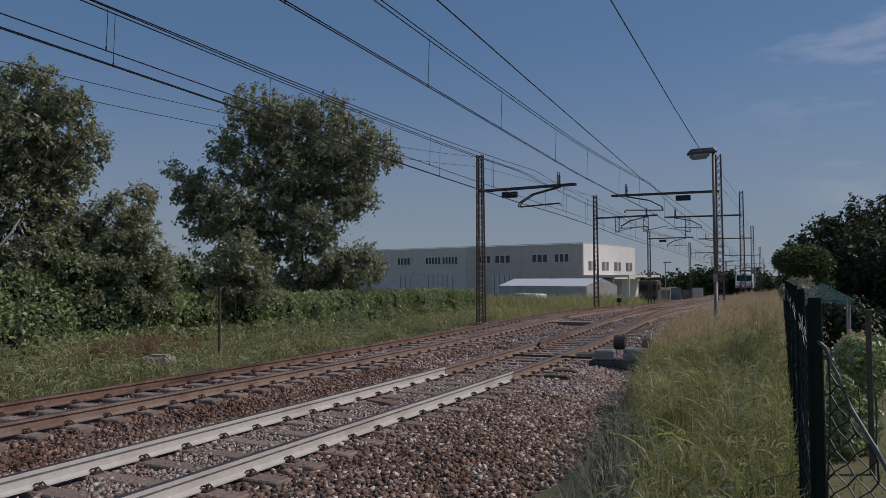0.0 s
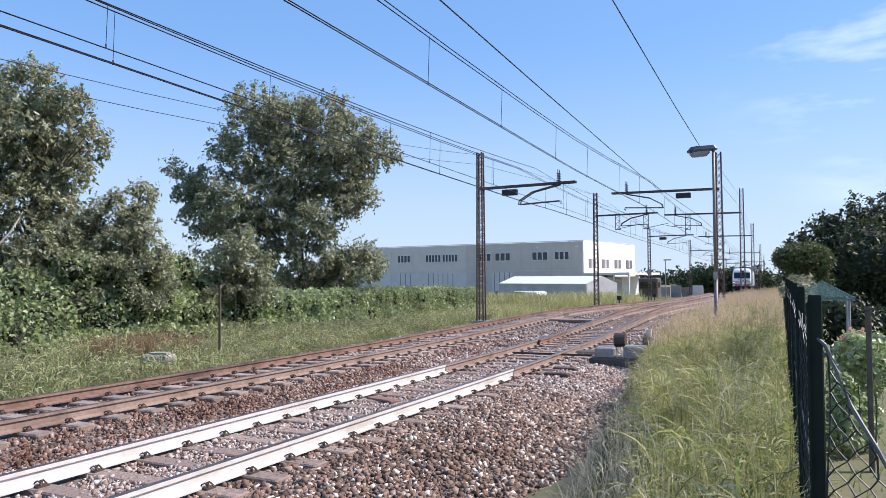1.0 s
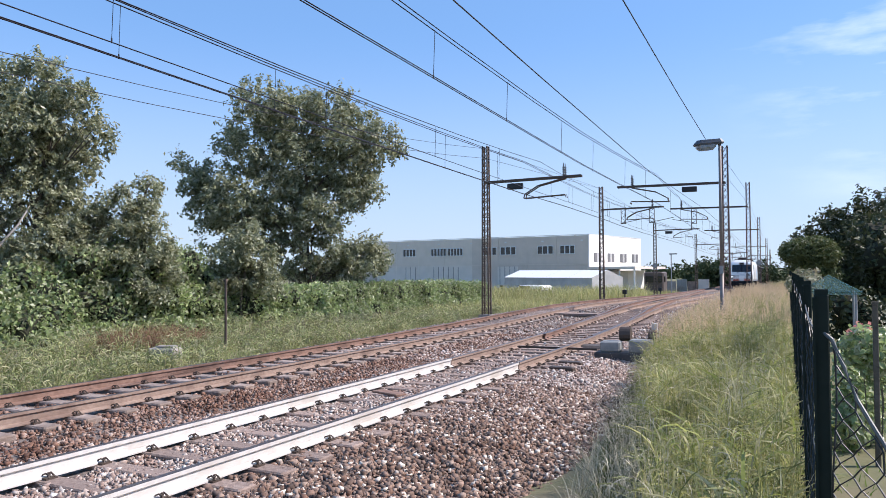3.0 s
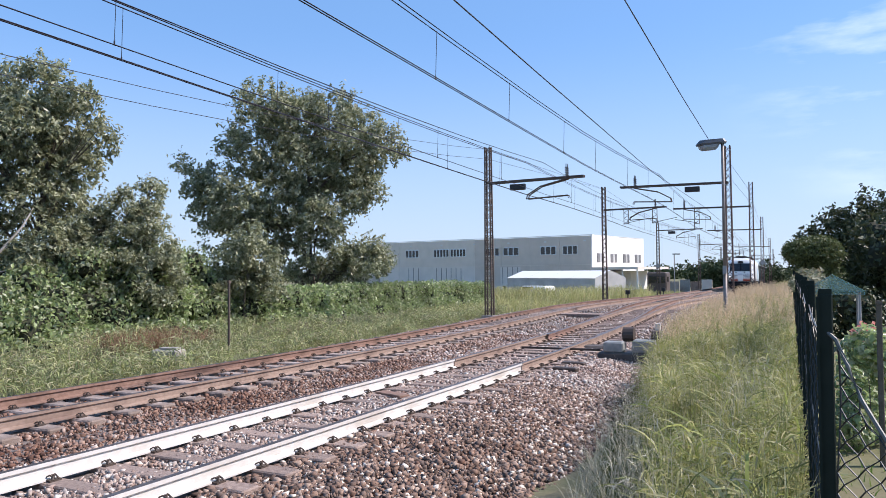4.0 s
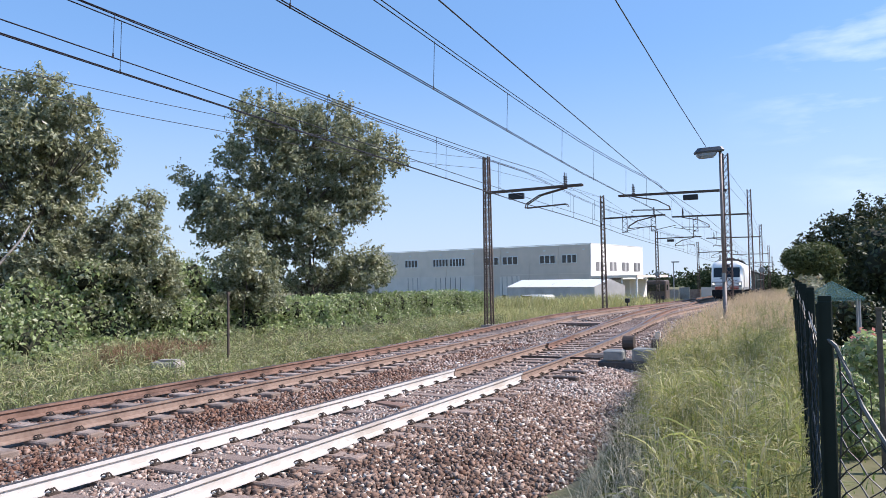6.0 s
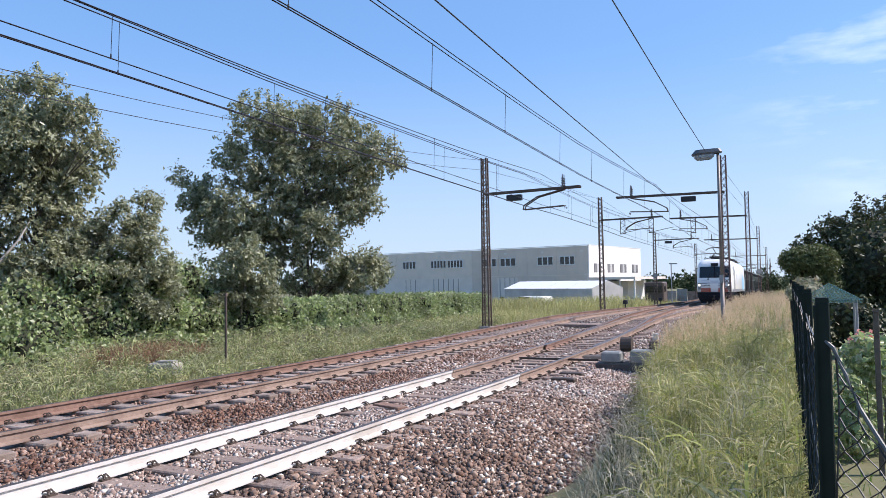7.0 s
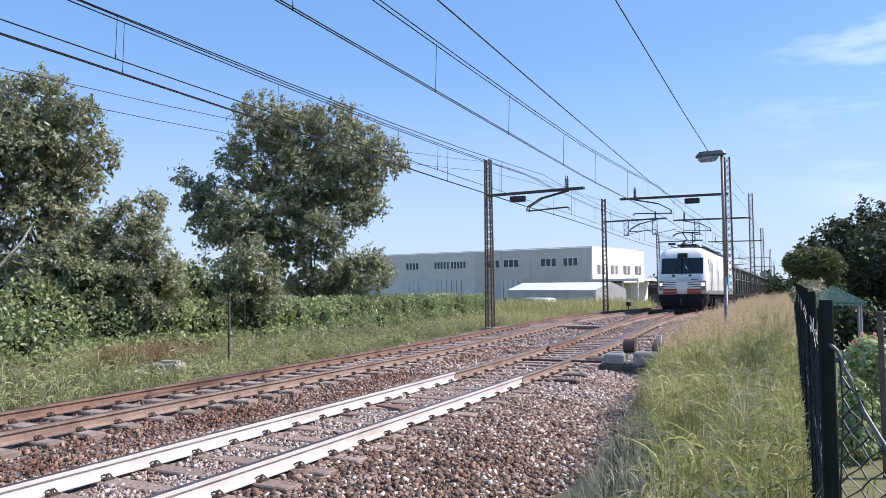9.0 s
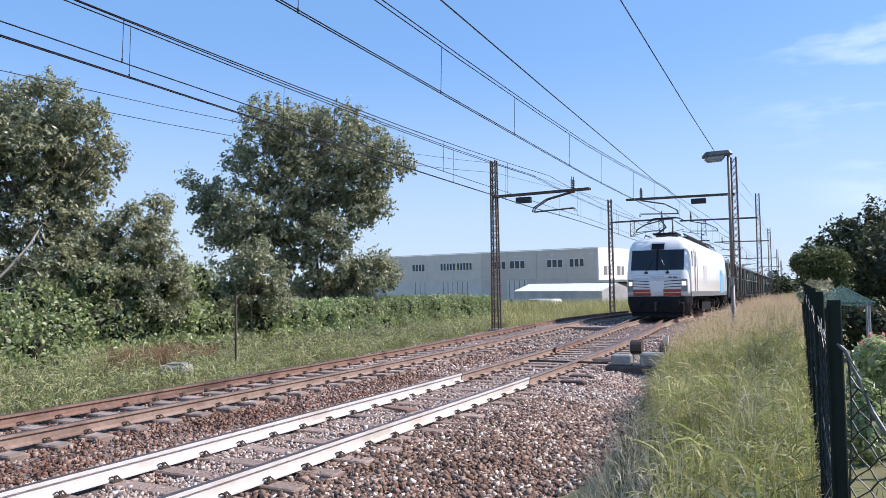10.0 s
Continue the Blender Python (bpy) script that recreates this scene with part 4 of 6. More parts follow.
# ---- grass ----
def blades(name, label, count, place, length, width, material, lean=0.5, seg=3, lift=0.0):
    p, zz = place(count)
    zz = zz + lift * rng.random(len(p))
    n = len(p)
    L = length * (0.4 + 0.75 * rng.random(n))
    a = rng.random(n) * 6.283
    bend = lean * (0.3 + rng.random(n))
    dx, dy = np.cos(a), np.sin(a)
    w = width * (0.6 + 0.8 * rng.random(n))
    face = rng.random(n) * 6.283
    wx, wy = np.cos(face) * w / 2, np.sin(face) * w / 2
    rows = []
    for k in range(seg + 1):
        t = k / seg
        ww = 1 - 0.92 * t ** 1.5
        cx = p[:, 0] + dx * L * bend * t * t
        cy = p[:, 1] + dy * L * bend * t * t
        cz = zz + L * (t - 0.35 * bend * t * t)
        rows.append(np.stack([cx - wx * ww, cy - wy * ww, cz], -1))
        rows.append(np.stack([cx + wx * ww, cy + wy * ww, cz], -1))
    co = np.stack(rows, 1).reshape(-1, 3)
    k = 2 * (seg + 1)
    q = np.concatenate([[[2 * j, 2 * j + 1, 2 * j + 3, 2 * j + 2]] for j in range(seg)])
    fa = (q[None] + k * np.arange(n)[:, None, None]).reshape(-1, 4)
    return thing(name, label, "grass", kind="stuff", data=raw(name, co, fa, material))


def strip(y0, y1, left, right, power=1.0, clump=0.0):
    """Places in a strip; clump above nought gathers them into tufts."""
    def place(n):
        y = y0 + (y1 - y0) * rng.random(n) ** power
        s = rng.random(n)
        if clump:
            k = max(1, n // 22)
            cy, cs = y0 + (y1 - y0) * rng.random(k) ** power, rng.random(k)
            j = rng.integers(0, k, n)
            tuft = rng.random(n) < 0.75
            y = np.where(tuft, np.clip(cy[j] + clump * rng.normal(size=n), y0, y1), y)
            s = np.where(tuft, np.clip(cs[j] + 0.03 * rng.normal(size=n), 0, 1), s)
        lo, hi = left(y), right(y)
        x = lo + (hi - lo) * s
        u = x - line_x(y, 0 * y)
        return np.stack([x, y], -1), ground_z(u) + dip(y) - 0.03
    return place


edge = lambda y: np.interp(y, [2, 4, 7.2, 12.4, 17, 22, 30, 60, 120], [-0.55, -0.8, -1.5, -2.5, -3.15, -3.6, -4.0, -4.5, -7.0])
fence_x = lambda y: 0.092 - 0.030 * y
by_fence = lambda y: fence_x(y) - 0.05


def reeds(name, label, count, place, height, leaf, width, material, leaves=6, lean=0.22, tip=None):
    """Upright stalks, each with leaves that spring from it and arch over; tip: material of the seed heads."""
    p, z0 = place(count)
    n = len(p)
    H = height * (0.55 + 0.6 * rng.random(n))
    a, tilt = rng.random(n) * 6.283, lean * rng.random(n)
    sx, sy = np.cos(a) * tilt, np.sin(a) * tilt
    at = lambda t, i: np.stack([p[i, 0] + sx[i] * H[i] * t * t, p[i, 1] + sy[i] * H[i] * t * t, z0[i] + H[i] * t], -1)
    every = np.arange(n)
    w = width * 0.22
    face = rng.random(n) * 6.283
    side = np.stack([np.cos(face), np.sin(face), 0 * face], -1)
    rows = []
    for k in range(4):
        c = at(k / 3, every)
        rows += [c - side * w * (1 - 0.2 * k), c + side * w * (1 - 0.2 * k)]
    co = [np.stack(rows, 1).reshape(-1, 3)]
    q = np.array([[2 * j, 2 * j + 1, 2 * j + 3, 2 * j + 2] for j in range(4)])
    fa = [(q[None, :3] + 8 * every[:, None, None]).reshape(-1, 4)]
    i = np.repeat(every, leaves)
    m = len(i)
    root = at(0.05 + 0.8 * rng.random(m), i)
    L = leaf * (0.5 + 0.8 * rng.random(m))
    az = rng.random(m) * 6.283
    droop = 0.35 + 0.75 * rng.random(m)
    wd = width * (0.6 + 0.7 * rng.random(m)) / 2
    roll = 0.7 * rng.normal(size=m)
    dx, dy = np.cos(az), np.sin(az)
    rows = []
    for k in range(5):
        t = k / 4
        out, up = L * (0.25 * t + 0.5 * t * t), L * (0.95 * t - droop * t * t)
        c = root + np.stack([dx * out, dy * out, up], -1)
        ww = wd * (0.55 + 1.1 * t - 1.6 * t ** 2.2)
        s = np.stack([-dy * ww * np.cos(roll), dx * ww * np.cos(roll), ww * np.sin(roll)], -1)
        rows += [c - s, c + s]
    co.append(np.stack(rows, 1).reshape(-1, 3))
    fa.append((q[None] + 10 * np.arange(m)[:, None, None]).reshape(-1, 4) + 8 * n)
    ob = thing(name, label, "grass", kind="stuff", data=raw(name, np.concatenate(co), np.concatenate(fa), material))
    if tip:
        i = np.repeat(every, 9)
        m = len(i)
        t = 0.86 + 0.2 * rng.random(m)
        c = at(t, i) + 0.018 * rng.normal(size=(m, 3)) * np.array([1, 1, 0.6])
        d = np.stack([sx[i], sy[i], np.ones(m)], -1) + 0.5 * rng.normal(size=(m, 3))
        s = rng.normal(size=(m, 3))
        d, s = d * 0.026, s * 0.0035
        co = np.stack([c - d, c - s, c + d, c + s], 1).reshape(-1, 3)
        thing("grass_heads", "dry brownish seed heads above the grass", "grass", kind="stuff", data=raw("grass_heads", co, np.arange(4 * m).reshape(-1, 4), tip))
    return ob


blades("grass_undergrowth", "matted grass under the tall blades, coloured dark for gap shade", 22000, strip(2.6, 15, lambda y: edge(y) - 0.4, by_fence, 0.9, 0.1), 0.34, 0.012, M_GRASSD, 0.9)
reeds("tall_grass", "tall yellow-green grass with arching leaves beside the fence", 2500, strip(3.2, 13, edge, by_fence, 0.9, 0.10), 0.92, 0.36, 0.013, M_GRASS, 6, 0.22)
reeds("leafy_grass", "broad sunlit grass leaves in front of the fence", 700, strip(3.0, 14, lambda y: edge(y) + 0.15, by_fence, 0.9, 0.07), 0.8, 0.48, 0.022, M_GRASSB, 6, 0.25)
reeds("seeding_grass", "thin seeding grass stalks at the gravel edge", 1100, strip(3.4, 16, lambda y: edge(y) - 0.25, by_fence, 0.9, 0.15), 1.05, 0.2, 0.007, M_STRAW, 3, 0.35)
reeds("tall_grass", "tall yellow-green grass along the railway", 8500, strip(12, 32, edge, by_fence, 1.2, 0.2), 0.95, 0.38, 0.019, M_GRASS, 5, 0.22)
reeds("dry_grass", "dry reddish-brown seeding grass along the railway", 5500, strip(16, 50, edge, by_fence, 1.1, 0.2), 1.12, 0.3, 0.012, M_SEED, 3, 0.3, M_SEED)
blades("tall_grass", "tall dry grass further along the railway", 10000, strip(30, 60, edge, by_fence, 1.2, 0.2), 0.95, 0.026, M_GRASS, 0.55)
blades("tall_grass", "yellowing grass far along the railway", 9000, strip(45, 160, edge, lambda y: edge(y) + 5, 1.2), 1.1, 0.04, M_GRASS, 0.4)
lx = lambda o: (lambda y: line_x(y, 0 * y + o))
blades("verge_grass", "short dry grass and weeds beside the rusty track", 36000, strip(3, 38, lx(-14.8), lx(-6.9), 1.0, 0.25), 0.26, 0.014, M_GRASSL, 0.8)
reeds("verge_reeds", "pale green broad-leaved grass beside the rusty track", 4800, strip(3, 40, lx(-12.0), lx(-7.4), 1.0, 0.3), 0.50, 0.36, 0.026, M_GRASSL, 6, 0.3)
reeds("verge_weeds", "taller pale weeds in front of the thicket", 1600, strip(3, 24, lx(-14.0), lx(-9.5), 1.0, 0.25), 0.85, 0.40, 0.028, M_GRASSL, 6, 0.3)
blades("meadow_grass", "pale green meadow grass behind the tracks", 30000, strip(36, 100, lx(-25), lx(-6.9), 1.2, 0.5), 0.75, 0.03, M_FIELD, 0.5)
blades("scrub_weeds", "grey-green scrubby weeds at the foot of the thicket", 14000, strip(4, 34, lx(-14.0), lx(-10.8), 1.0, 0.3), 0.62, 0.022, M_CREEP, 0.7)
blades("rusty_weeds", "rust-brown withered weeds before the thicket", 2200, strip(14, 17.5, lx(-12.6), lx(-10.6), 1.0, 0.15), 0.95, 0.022, M_WEED, 0.6)
blades("far_meadow", "tall pale meadow grass before the yard", 12000, strip(58, 80, lx(-30), lx(-7.0), 1.0, 0.5), 1.6, 0.05, M_FIELD, 0.5)
blades("garden_lawn", "bright green lawn grass in the garden", 9000, strip(3, 24, lambda y: fence_x(y) + 0.1, lambda y: fence_x(y) + 6.0), 0.12, 0.012, M_LAWN, 0.6)
blades("reed_tufts", "dry bleached grass tufts at the gravel edge", 1500, strip(4, 12, lambda y: edge(y) - 0.6, lambda y: edge(y) + 0.3, 1.0, 0.06), 0.5, 0.007, M_STRAW, 0.8)

# ---- factory ----
fac = thing("factory_building", "long grey industrial hall with window bands and white end wall", "building", pose(-32.7, 117.8, -1.5, 0, 0, 171))
# local x runs along the front, local y points out of the front
FW, FD, FH = 45.0, 23.0, 9.0


def boxed(name, material, dims, parent, label=""):
    b = Build()
    b.box(*dims)
    return part(name, b, material, parent, label)


boxed("hall_core", M_WALLG, (FW / 2, -FD / 2, FH / 2 - 0.05, FW - 0.4, FD - 0.4, FH - 0.1), fac)
# upper and lower wall panels with open joints
xs = [0.0, 5.6, 11.2, 16.9, 22.5, 28.6, 34.7, 39.9, 45.0]
for i, (a, c) in enumerate(zip(xs[:-1], xs[1:])):
    m = M_WALLG if i < 4 else M_WALLL2
    boxed("wall_panel", m, ((a + c) / 2, -0.1, 6.55, c - a - 0.04, 0.2, 4.7), fac)
    boxed("wall_panel", M_WALLG if i < 4 else M_WALLL, ((a + c) / 2, -0.1, 2.08, c - a - 0.04, 0.2, 4.16), fac)
boxed("plinth", M_CONCRETE, (FW / 2, -10, -0.4, FW + 0.4, 20.6, 0.9), fac)
boxed("parapet_cap", M_FRAMEW, (FW / 2, -0.1, FH + 0.03, FW + 0.1, 0.34, 0.1), fac)
for a, c in ((0, 7.6), (7.6, 15.3), (15.3, 23)):
    boxed("end_wall_panel", M_WALLW, (-0.1, -(a + c) / 2, FH / 2, 0.2, c - a - 0.04, FH), fac, "bright white rendered wall panel")
boxed("end_cap", M_FRAMEW, (-0.1, -FD / 2, FH + 0.04, 0.3, FD, 0.1), fac)


def window(cx, z0, w, h):
    wob = boxed("window", M_GLASS, (cx, 0.02, z0 + h / 2, w, 0.06, h), fac)
    fr = Build()
    fr.box(cx, 0.04, z0 - 0.06, w + 0.2, 0.14, 0.12)
    fr.box(cx, 0.04, z0 + h + 0.06, w + 0.2, 0.14, 0.12)
    fr.box(cx - w / 2 - 0.05, 0.04, z0 + h / 2, 0.1, 0.14, h)
    fr.box(cx + w / 2 + 0.05, 0.04, z0 + h / 2, 0.1, 0.14, h)
    part("window_frame", fr, M_FRAMEW, wob)


for x0, x1, n in ((2.3, 5.0, 3), (6.2, 9.2, 3), (13.4, 16.5, 3), (17.3, 20.1, 3), (24.4, 27.8, 5), (28.1, 31.6, 5), (35.2, 38.3, 4)):
    st = (x1 - x0) / n
    for i in range(n):
        window(x0 + st * (i + 0.5), 6.0, st - 0.2, 1.25)
for c, wd, n in ((15.1, 4.0, 4), (28.2, 6.6, 6), (36.4, 3.5, 3)):
    d = boxed("roller_door", M_WALLL, (c, 0.03, 1.95, wd, 0.08, 3.9), fac, "pale ribbed sliding door")
    for k in range(n):
        boxed("door_rib", M_DARKRIB, (c - wd / 2 + wd * (k + 0.5) / n, 0.09, 1.95, 0.09, 0.05, 3.9), d)
    for k in range(3):
        boxed("wheel_guard", M_BLACK, (c - wd / 2 + wd * (k + 0.6) / 3.4, 0.25, 0.35, 0.4, 0.3, 0.6), d)
boxed("wall_ledge", M_WALLL2, (FW / 2, 0.04, 4.19, FW, 0.1, 0.08), fac)
for k, x in enumerate((21.4, 23.6, 33.6)):
    boxed("meter_cabinet", M_FRAMEW, (x, 0.2, 1.1, 0.9, 0.35, 0.9), fac, "white wall cabinet")
for k in range(7):
    boxed("wall_lamp", M_FRAMEW, (1.0 + 7.2 * k, 0.08, 8.1, 0.35, 0.2, 0.22), fac)
for k in range(4):
    for q in range(3):
        boxed("end_window", M_LOUVRE if q == 1 else M_DARKRIB, (-0.24, -2.4 - 5.5 * k - 0.95 * q, 5.3, 0.1, 0.85, 1.5), fac, "grey louvred window")
boxed("annex", M_WALLW, (-2.45, -9.0, 1.55, 4.5, 8.0, 3.1), fac, "low white annex with flat roof")
boxed("annex_canopy", M_WALLL2, (-4.25, -6.0, 3.55, 8.0, 14.0, 0.4), fac, "projecting pale canopy")
# black plate on the solid annex wall paints the shade below the canopy
boxed("loading_opening", M_BLACK, (-2.6, -4.94, 1.3, 1.8, 0.12, 2.2), fac, "flat black panel for the shade under the canopy")
for px_ in (-8.0, -5.6):
    boxed("canopy_post", M_FRAMEW, (px_, 0.6, 1.65, 0.2, 0.2, 3.4), fac)
b = Build()
for z in range(9):
    w0 = 1.1 * (1 - z / 10)
    for sx, sy in ((-1, -1), (1, -1), (1, 1), (-1, 1)):
        b.bar((sx * w0, sy * w0, z * 1.5), (sx * 1.1 * (1 - (z + 1) / 10), sy * 1.1 * (1 - (z + 1) / 10), z * 1.5 + 1.5), 0.12)
    b.bar((-w0, -w0, z * 1.5), (w0, -w0, z * 1.5 + 1.5), 0.07)
    b.bar((-w0 - (0.9 if z in (6, 8) else 0), -w0, z * 1.5), (w0 + (0.9 if z in (6, 8) else 0), -w0, z * 1.5), 0.08)
thing("power_pylon", "thin grey lattice pylon far behind the hall", "pylon", pose(-58, 196, -2.3), data=b.data("power_pylon", M_GALV))

# low office wing at the hall's far end
wing = thing("office_wing", "pale low office wing beside the grey hall", "building", pose(-77.6, 124.9, -2.0, 0, 0, 171))
boxed("wing_wall", M_WALLL, (4.0, -4, 4.6, 8, 9, 9.2), wing)
boxed("wing_plinth", M_WALLG, (4.0, 0.9, 1.5, 8, 1.0, 3.0), wing)
for z in (1.9, 6.0):
    boxed("window", M_GLASS, (3.6, 1.45 if z < 3 else 0.52, z, 2.6, 0.1, 1.2), wing)

# tent hall in front of the factory
tent = thing("tent_hall", "long white fabric tent hall with a pitched roof", "tent", pose(-23.8, 87.5, -1.5, 0, 0, 152.7))
TL, TD, TE, TR = 16.0, 5.5, 2.35, 3.25
for i in range(4):
    a, c = TL * i / 4 + 0.01, TL * (i + 1) / 4 - 0.01
    b = Build()
    b.add([(a, 0, 0), (c, 0, 0), (c, -TD, 0), (a, -TD, 0), (a, 0, TE), (c, 0, TE), (c, -TD, TE), (a, -TD, TE), (a, -TD / 2, TR), (c, -TD / 2, TR)],
          [(0, 1, 5, 4), (2, 3, 7, 6), (0, 4, 8, 7, 3), (1, 2, 6, 9, 5)], 1)
    b.add([(a, 0.15, TE - 0.05), (c, 0.15, TE - 0.05), (c, -TD / 2, TR), (a, -TD / 2, TR), (c, -TD - 0.15, TE - 0.05), (a, -TD - 0.15, TE - 0.05)], [(0, 1, 2, 3), (3, 2, 4, 5)], 0)
    part("tent_bay", b, [M_TENT, M_TENTW], tent)

# low yard wall, parked vehicles, far lamp
b = Build()
b.box(0, 0, 0.5, 44, 0.25, 1.0)
thing("yard_wall", "low grey concrete yard wall with rough top", "wall", pose(-45.6, 81.3, -1.35, 0, 0, 163), data=b.data("yard_wall", M_CONCRETE))


def lorry(x, y, rz, colour, label, L=5.0, Hc=2.5):
    root = thing("parked_lorry", label, "lorry", pose(x, y, -0.8 + float(dip(y)), 0, 0, rz))
    b = Build()
    b.box(0, 0, Hc / 2 + 0.35, 2.4, L, Hc - 0.3, bevel=0.15)
    part("body", b, colour, root)
    b = Build()
    b.box(0, L / 2 + 0.02, Hc * 0.68 + 0.2, 2.0, 0.06, 0.8)
    part("windscreen", b, M_GLASS, root)
    for k in (-1, 1):
        b = Build()
        b.box(k * 1.21, L * 0.2, Hc * 0.68 + 0.2, 0.04, 1.6, 0.7)
        part("side_window", b, M_GLASS, root)
        for q in (-0.32, 0.32):
            b = Build()
            b.tube([(k * 0.95, L * q, 0.42), (k * 1.2, L * q, 0.42)], 0.42, 14)
            part("wheel", b, M_BLACK, root)
    return root


lorry(-18.4, 98.5, 185, M_BUS, "dark brown old lorry parked beside the hall", 5.0, 2.9)
lorry(-29.5, 83.2, 75, M_TENT, "small white van parked before the tent", 3.4, 1.25)
b = Build()
b.tube([(0, 0, 0), (0, 0, 5.2)], 0.06, 8)
b.box(0.25, 0, 5.2, 0.9, 0.25, 0.14)
thing("yard_lamp", "small grey yard lamp on a pole", "street lamp", pose(-15.5, 93, -1.55), data=b.data("yard_lamp", M_GALV))
gate = thing("yard_fence", "grey sheet metal yard fence far off", "fence", pose(-21.0, 120, -1.9, 0, 0, -12))
for i in range(4):
    boxed("sheet_panel", (M_CONCRETE, M_BOXG, M_RUSTP, M_WALLL2)[i], (1.0 + i * 1.7, 0, 0.9 + 0.15 * (i % 2), 1.6, 0.1, 1.8 + 0.3 * (i % 2)), gate)

# far woods along the horizon
far_blobs = []
for i in range(260):
    a = radians(-75 + 95 * i / 259 + r.uniform(-0.2, 0.2))
    dist = r.uniform(300, 420)
    h = r.uniform(2.5, 5.5)
    far_blobs.append((math.sin(a) * dist, math.cos(a) * dist, h * 0.5 - 2.2, r.uniform(2.5, 5), r.uniform(2.5, 5), h))
p, d = lump_points(far_blobs, 26000, 0.7)
co, fa = leaf_cloud(p, d, 1.0)
thing("far_woods", "low dark line of distant trees on the horizon", "woods", kind="stuff", data=raw("far_woods", co, fa, M_FAR))
for k, (px, py, hh) in enumerate(((-17.5, 150, 3.9), (-13.5, 158, 3.4), (-21.5, 165, 3.8), (-10.5, 185, 3.2))):
    tree("round dark tree far behind the yard", px, py, -2.1, 5, 0.0, [(0, hh, 1.5), (-1.8, hh - 1.2, 1.4), (1.7, hh - 1.0, 1.5), (0.1, hh - 2.0, 1.8), (3.0, hh - 1.8, 1.2)], 3500, 0.35, M_FAR, seed=30 + k)

# ---- lineside details ----
b = Build()
b.tube([(0, 0, -0.1), (0, 0, 2.25)], 0.035, 8)
b.box(0, 0, 2.2, 0.09, 0.09, 0.06)
thing("marker_post", "thin dark steel marker post in the verge", "post", pose(-14.74, 15.84, -0.65), data=b.data("marker_post", M_MAST))
b = Build()
b.box(0, 0, 0.22, 0.75, 0.5, 0.44, bevel=0.04, rz=0.3)
b.box(0.05, 0.02, 0.46, 0.5, 0.3, 0.06, rz=0.3)
thing("concrete_block", "weathered concrete inspection block in the grass", "concrete block", pose(-15.2, 14.1, -0.62), data=b.data("concrete_block", M_CONCRETE))
b = Build()
b.box(0, 0, 0.03, 0.62, 0.22, 0.05, bevel=0.01, rz=-0.35)
thing("loose_board", "loose brown timber board between the white rails", "board", pose(-6.14, 10.3, -0.2), data=b.data("loose_board", M_RUST))

sm = thing("switch_machine", "grey concrete-based switch machine with lever weight", "switch machine", pose(-3.85, 17.2, -0.40, 0, 0, 3))
boxed("base", M_BOXD, (0, 0, 0.16, 1.4, 0.9, 0.32, 0, 0, 0.03), sm)
boxed("motor_housing", M_BOXG, (0.32, -0.2, 0.46, 0.5, 0.4, 0.3, 0, 0, 0.03), sm, "grey painted motor housing")
boxed("gear_box", M_BOXG, (-0.35, -0.2, 0.44, 0.45, 0.4, 0.24, 0, 0, 0.03), sm)
b = Build()
b.tube([(-0.2, 0.1, 0.7), (0.05, 0.1, 0.7)], 0.17, 14)
part("counterweight", b, M_CLIP, sm)
b = Build()
b.tube([(0.45, 0.1, 0.66), (0.62, 0.1, 0.66)], 0.15, 14)
part("hand_wheel", b, M_CLIP, sm)
b = Build()
b.bar((-0.7, -0.1, 0.34), (-2.6, -0.1, 0.34), 0.05, 0.05)
part("pull_rod", b, M_CLIP, sm)
b = Build()
b.bar((0.55, 0.3, 0.3), (0.55, 0.3, 0.95), 0.12, 0.1)
part("marker_stone", b, M_DUCT, sm)
b = Build()
b.box(0, 0, 0.14, 0.85, 0.55, 0.26, bevel=0.05, rz=0.2)
thing("cable_box", "dark cast cable box beside the switch", "cable box", pose(-4.95, 18.6, -0.38), data=b.data("cable_box", M_BOXD))
for k, (px, py) in enumerate(((-4.3, 14.4), (-4.4, 15.3))):
    b = Build()
    b.box(0, 0, 0.05, 0.5, 0.2, 0.1, bevel=0.02)
    thing("bond_box", "small rusty rail bond box on the ballast", "cable box", pose(px - 0.25, py, -0.24), data=b.data("bond_box", M_CLIP))
# timber crossing panel on the rusty track
for k in range(3):
    b = Build()
    p, d = line(31.5 + k * 0.3, -GAP + 1.5)
    b.box(0, 0, 0.0, 2.3, 0.26, 0.1)
    thing("timber_baulk", "dark timber baulk lying between the tracks", "timber", pose(p[0], p[1], p[2] - 0.17, 0, 0, 2), group="timber baulks", data=b.data("timber_baulk", M_SLEEPER))
# low signal lamps beyond the rusty track
for py, off in ((78, -GAP - 2.0), (60, -GAP - 1.9)):
    p, d = line(py, off)
    b = Build()
    b.tube([(0, 0, 0), (0, 0, 0.55)], 0.05, 8)
    b.box(0, 0, 0.7, 0.35, 0.3, 0.35, bevel=0.04)
    thing("dwarf_signal", "small dark dwarf signal beside the track", "signal", pose(p[0], p[1], p[2] - 0.35), data=b.data("dwarf_signal", M_BLACK))
duct = thing("cable_duct", "pale concrete cable duct along the track", "cable duct")
for i in range(64):
    p, d = line(54 + i * 1.5, 1.62)
    b = Build()
    b.box(0, 0, 0, 0.3, 1.46, 0.22)
    part("duct_segment", b, M_DUCT, duct, at=pose(p[0], p[1], p[2] - 0.09, 0, 0, math.degrees(-math.atan2(d[0], d[1]))))

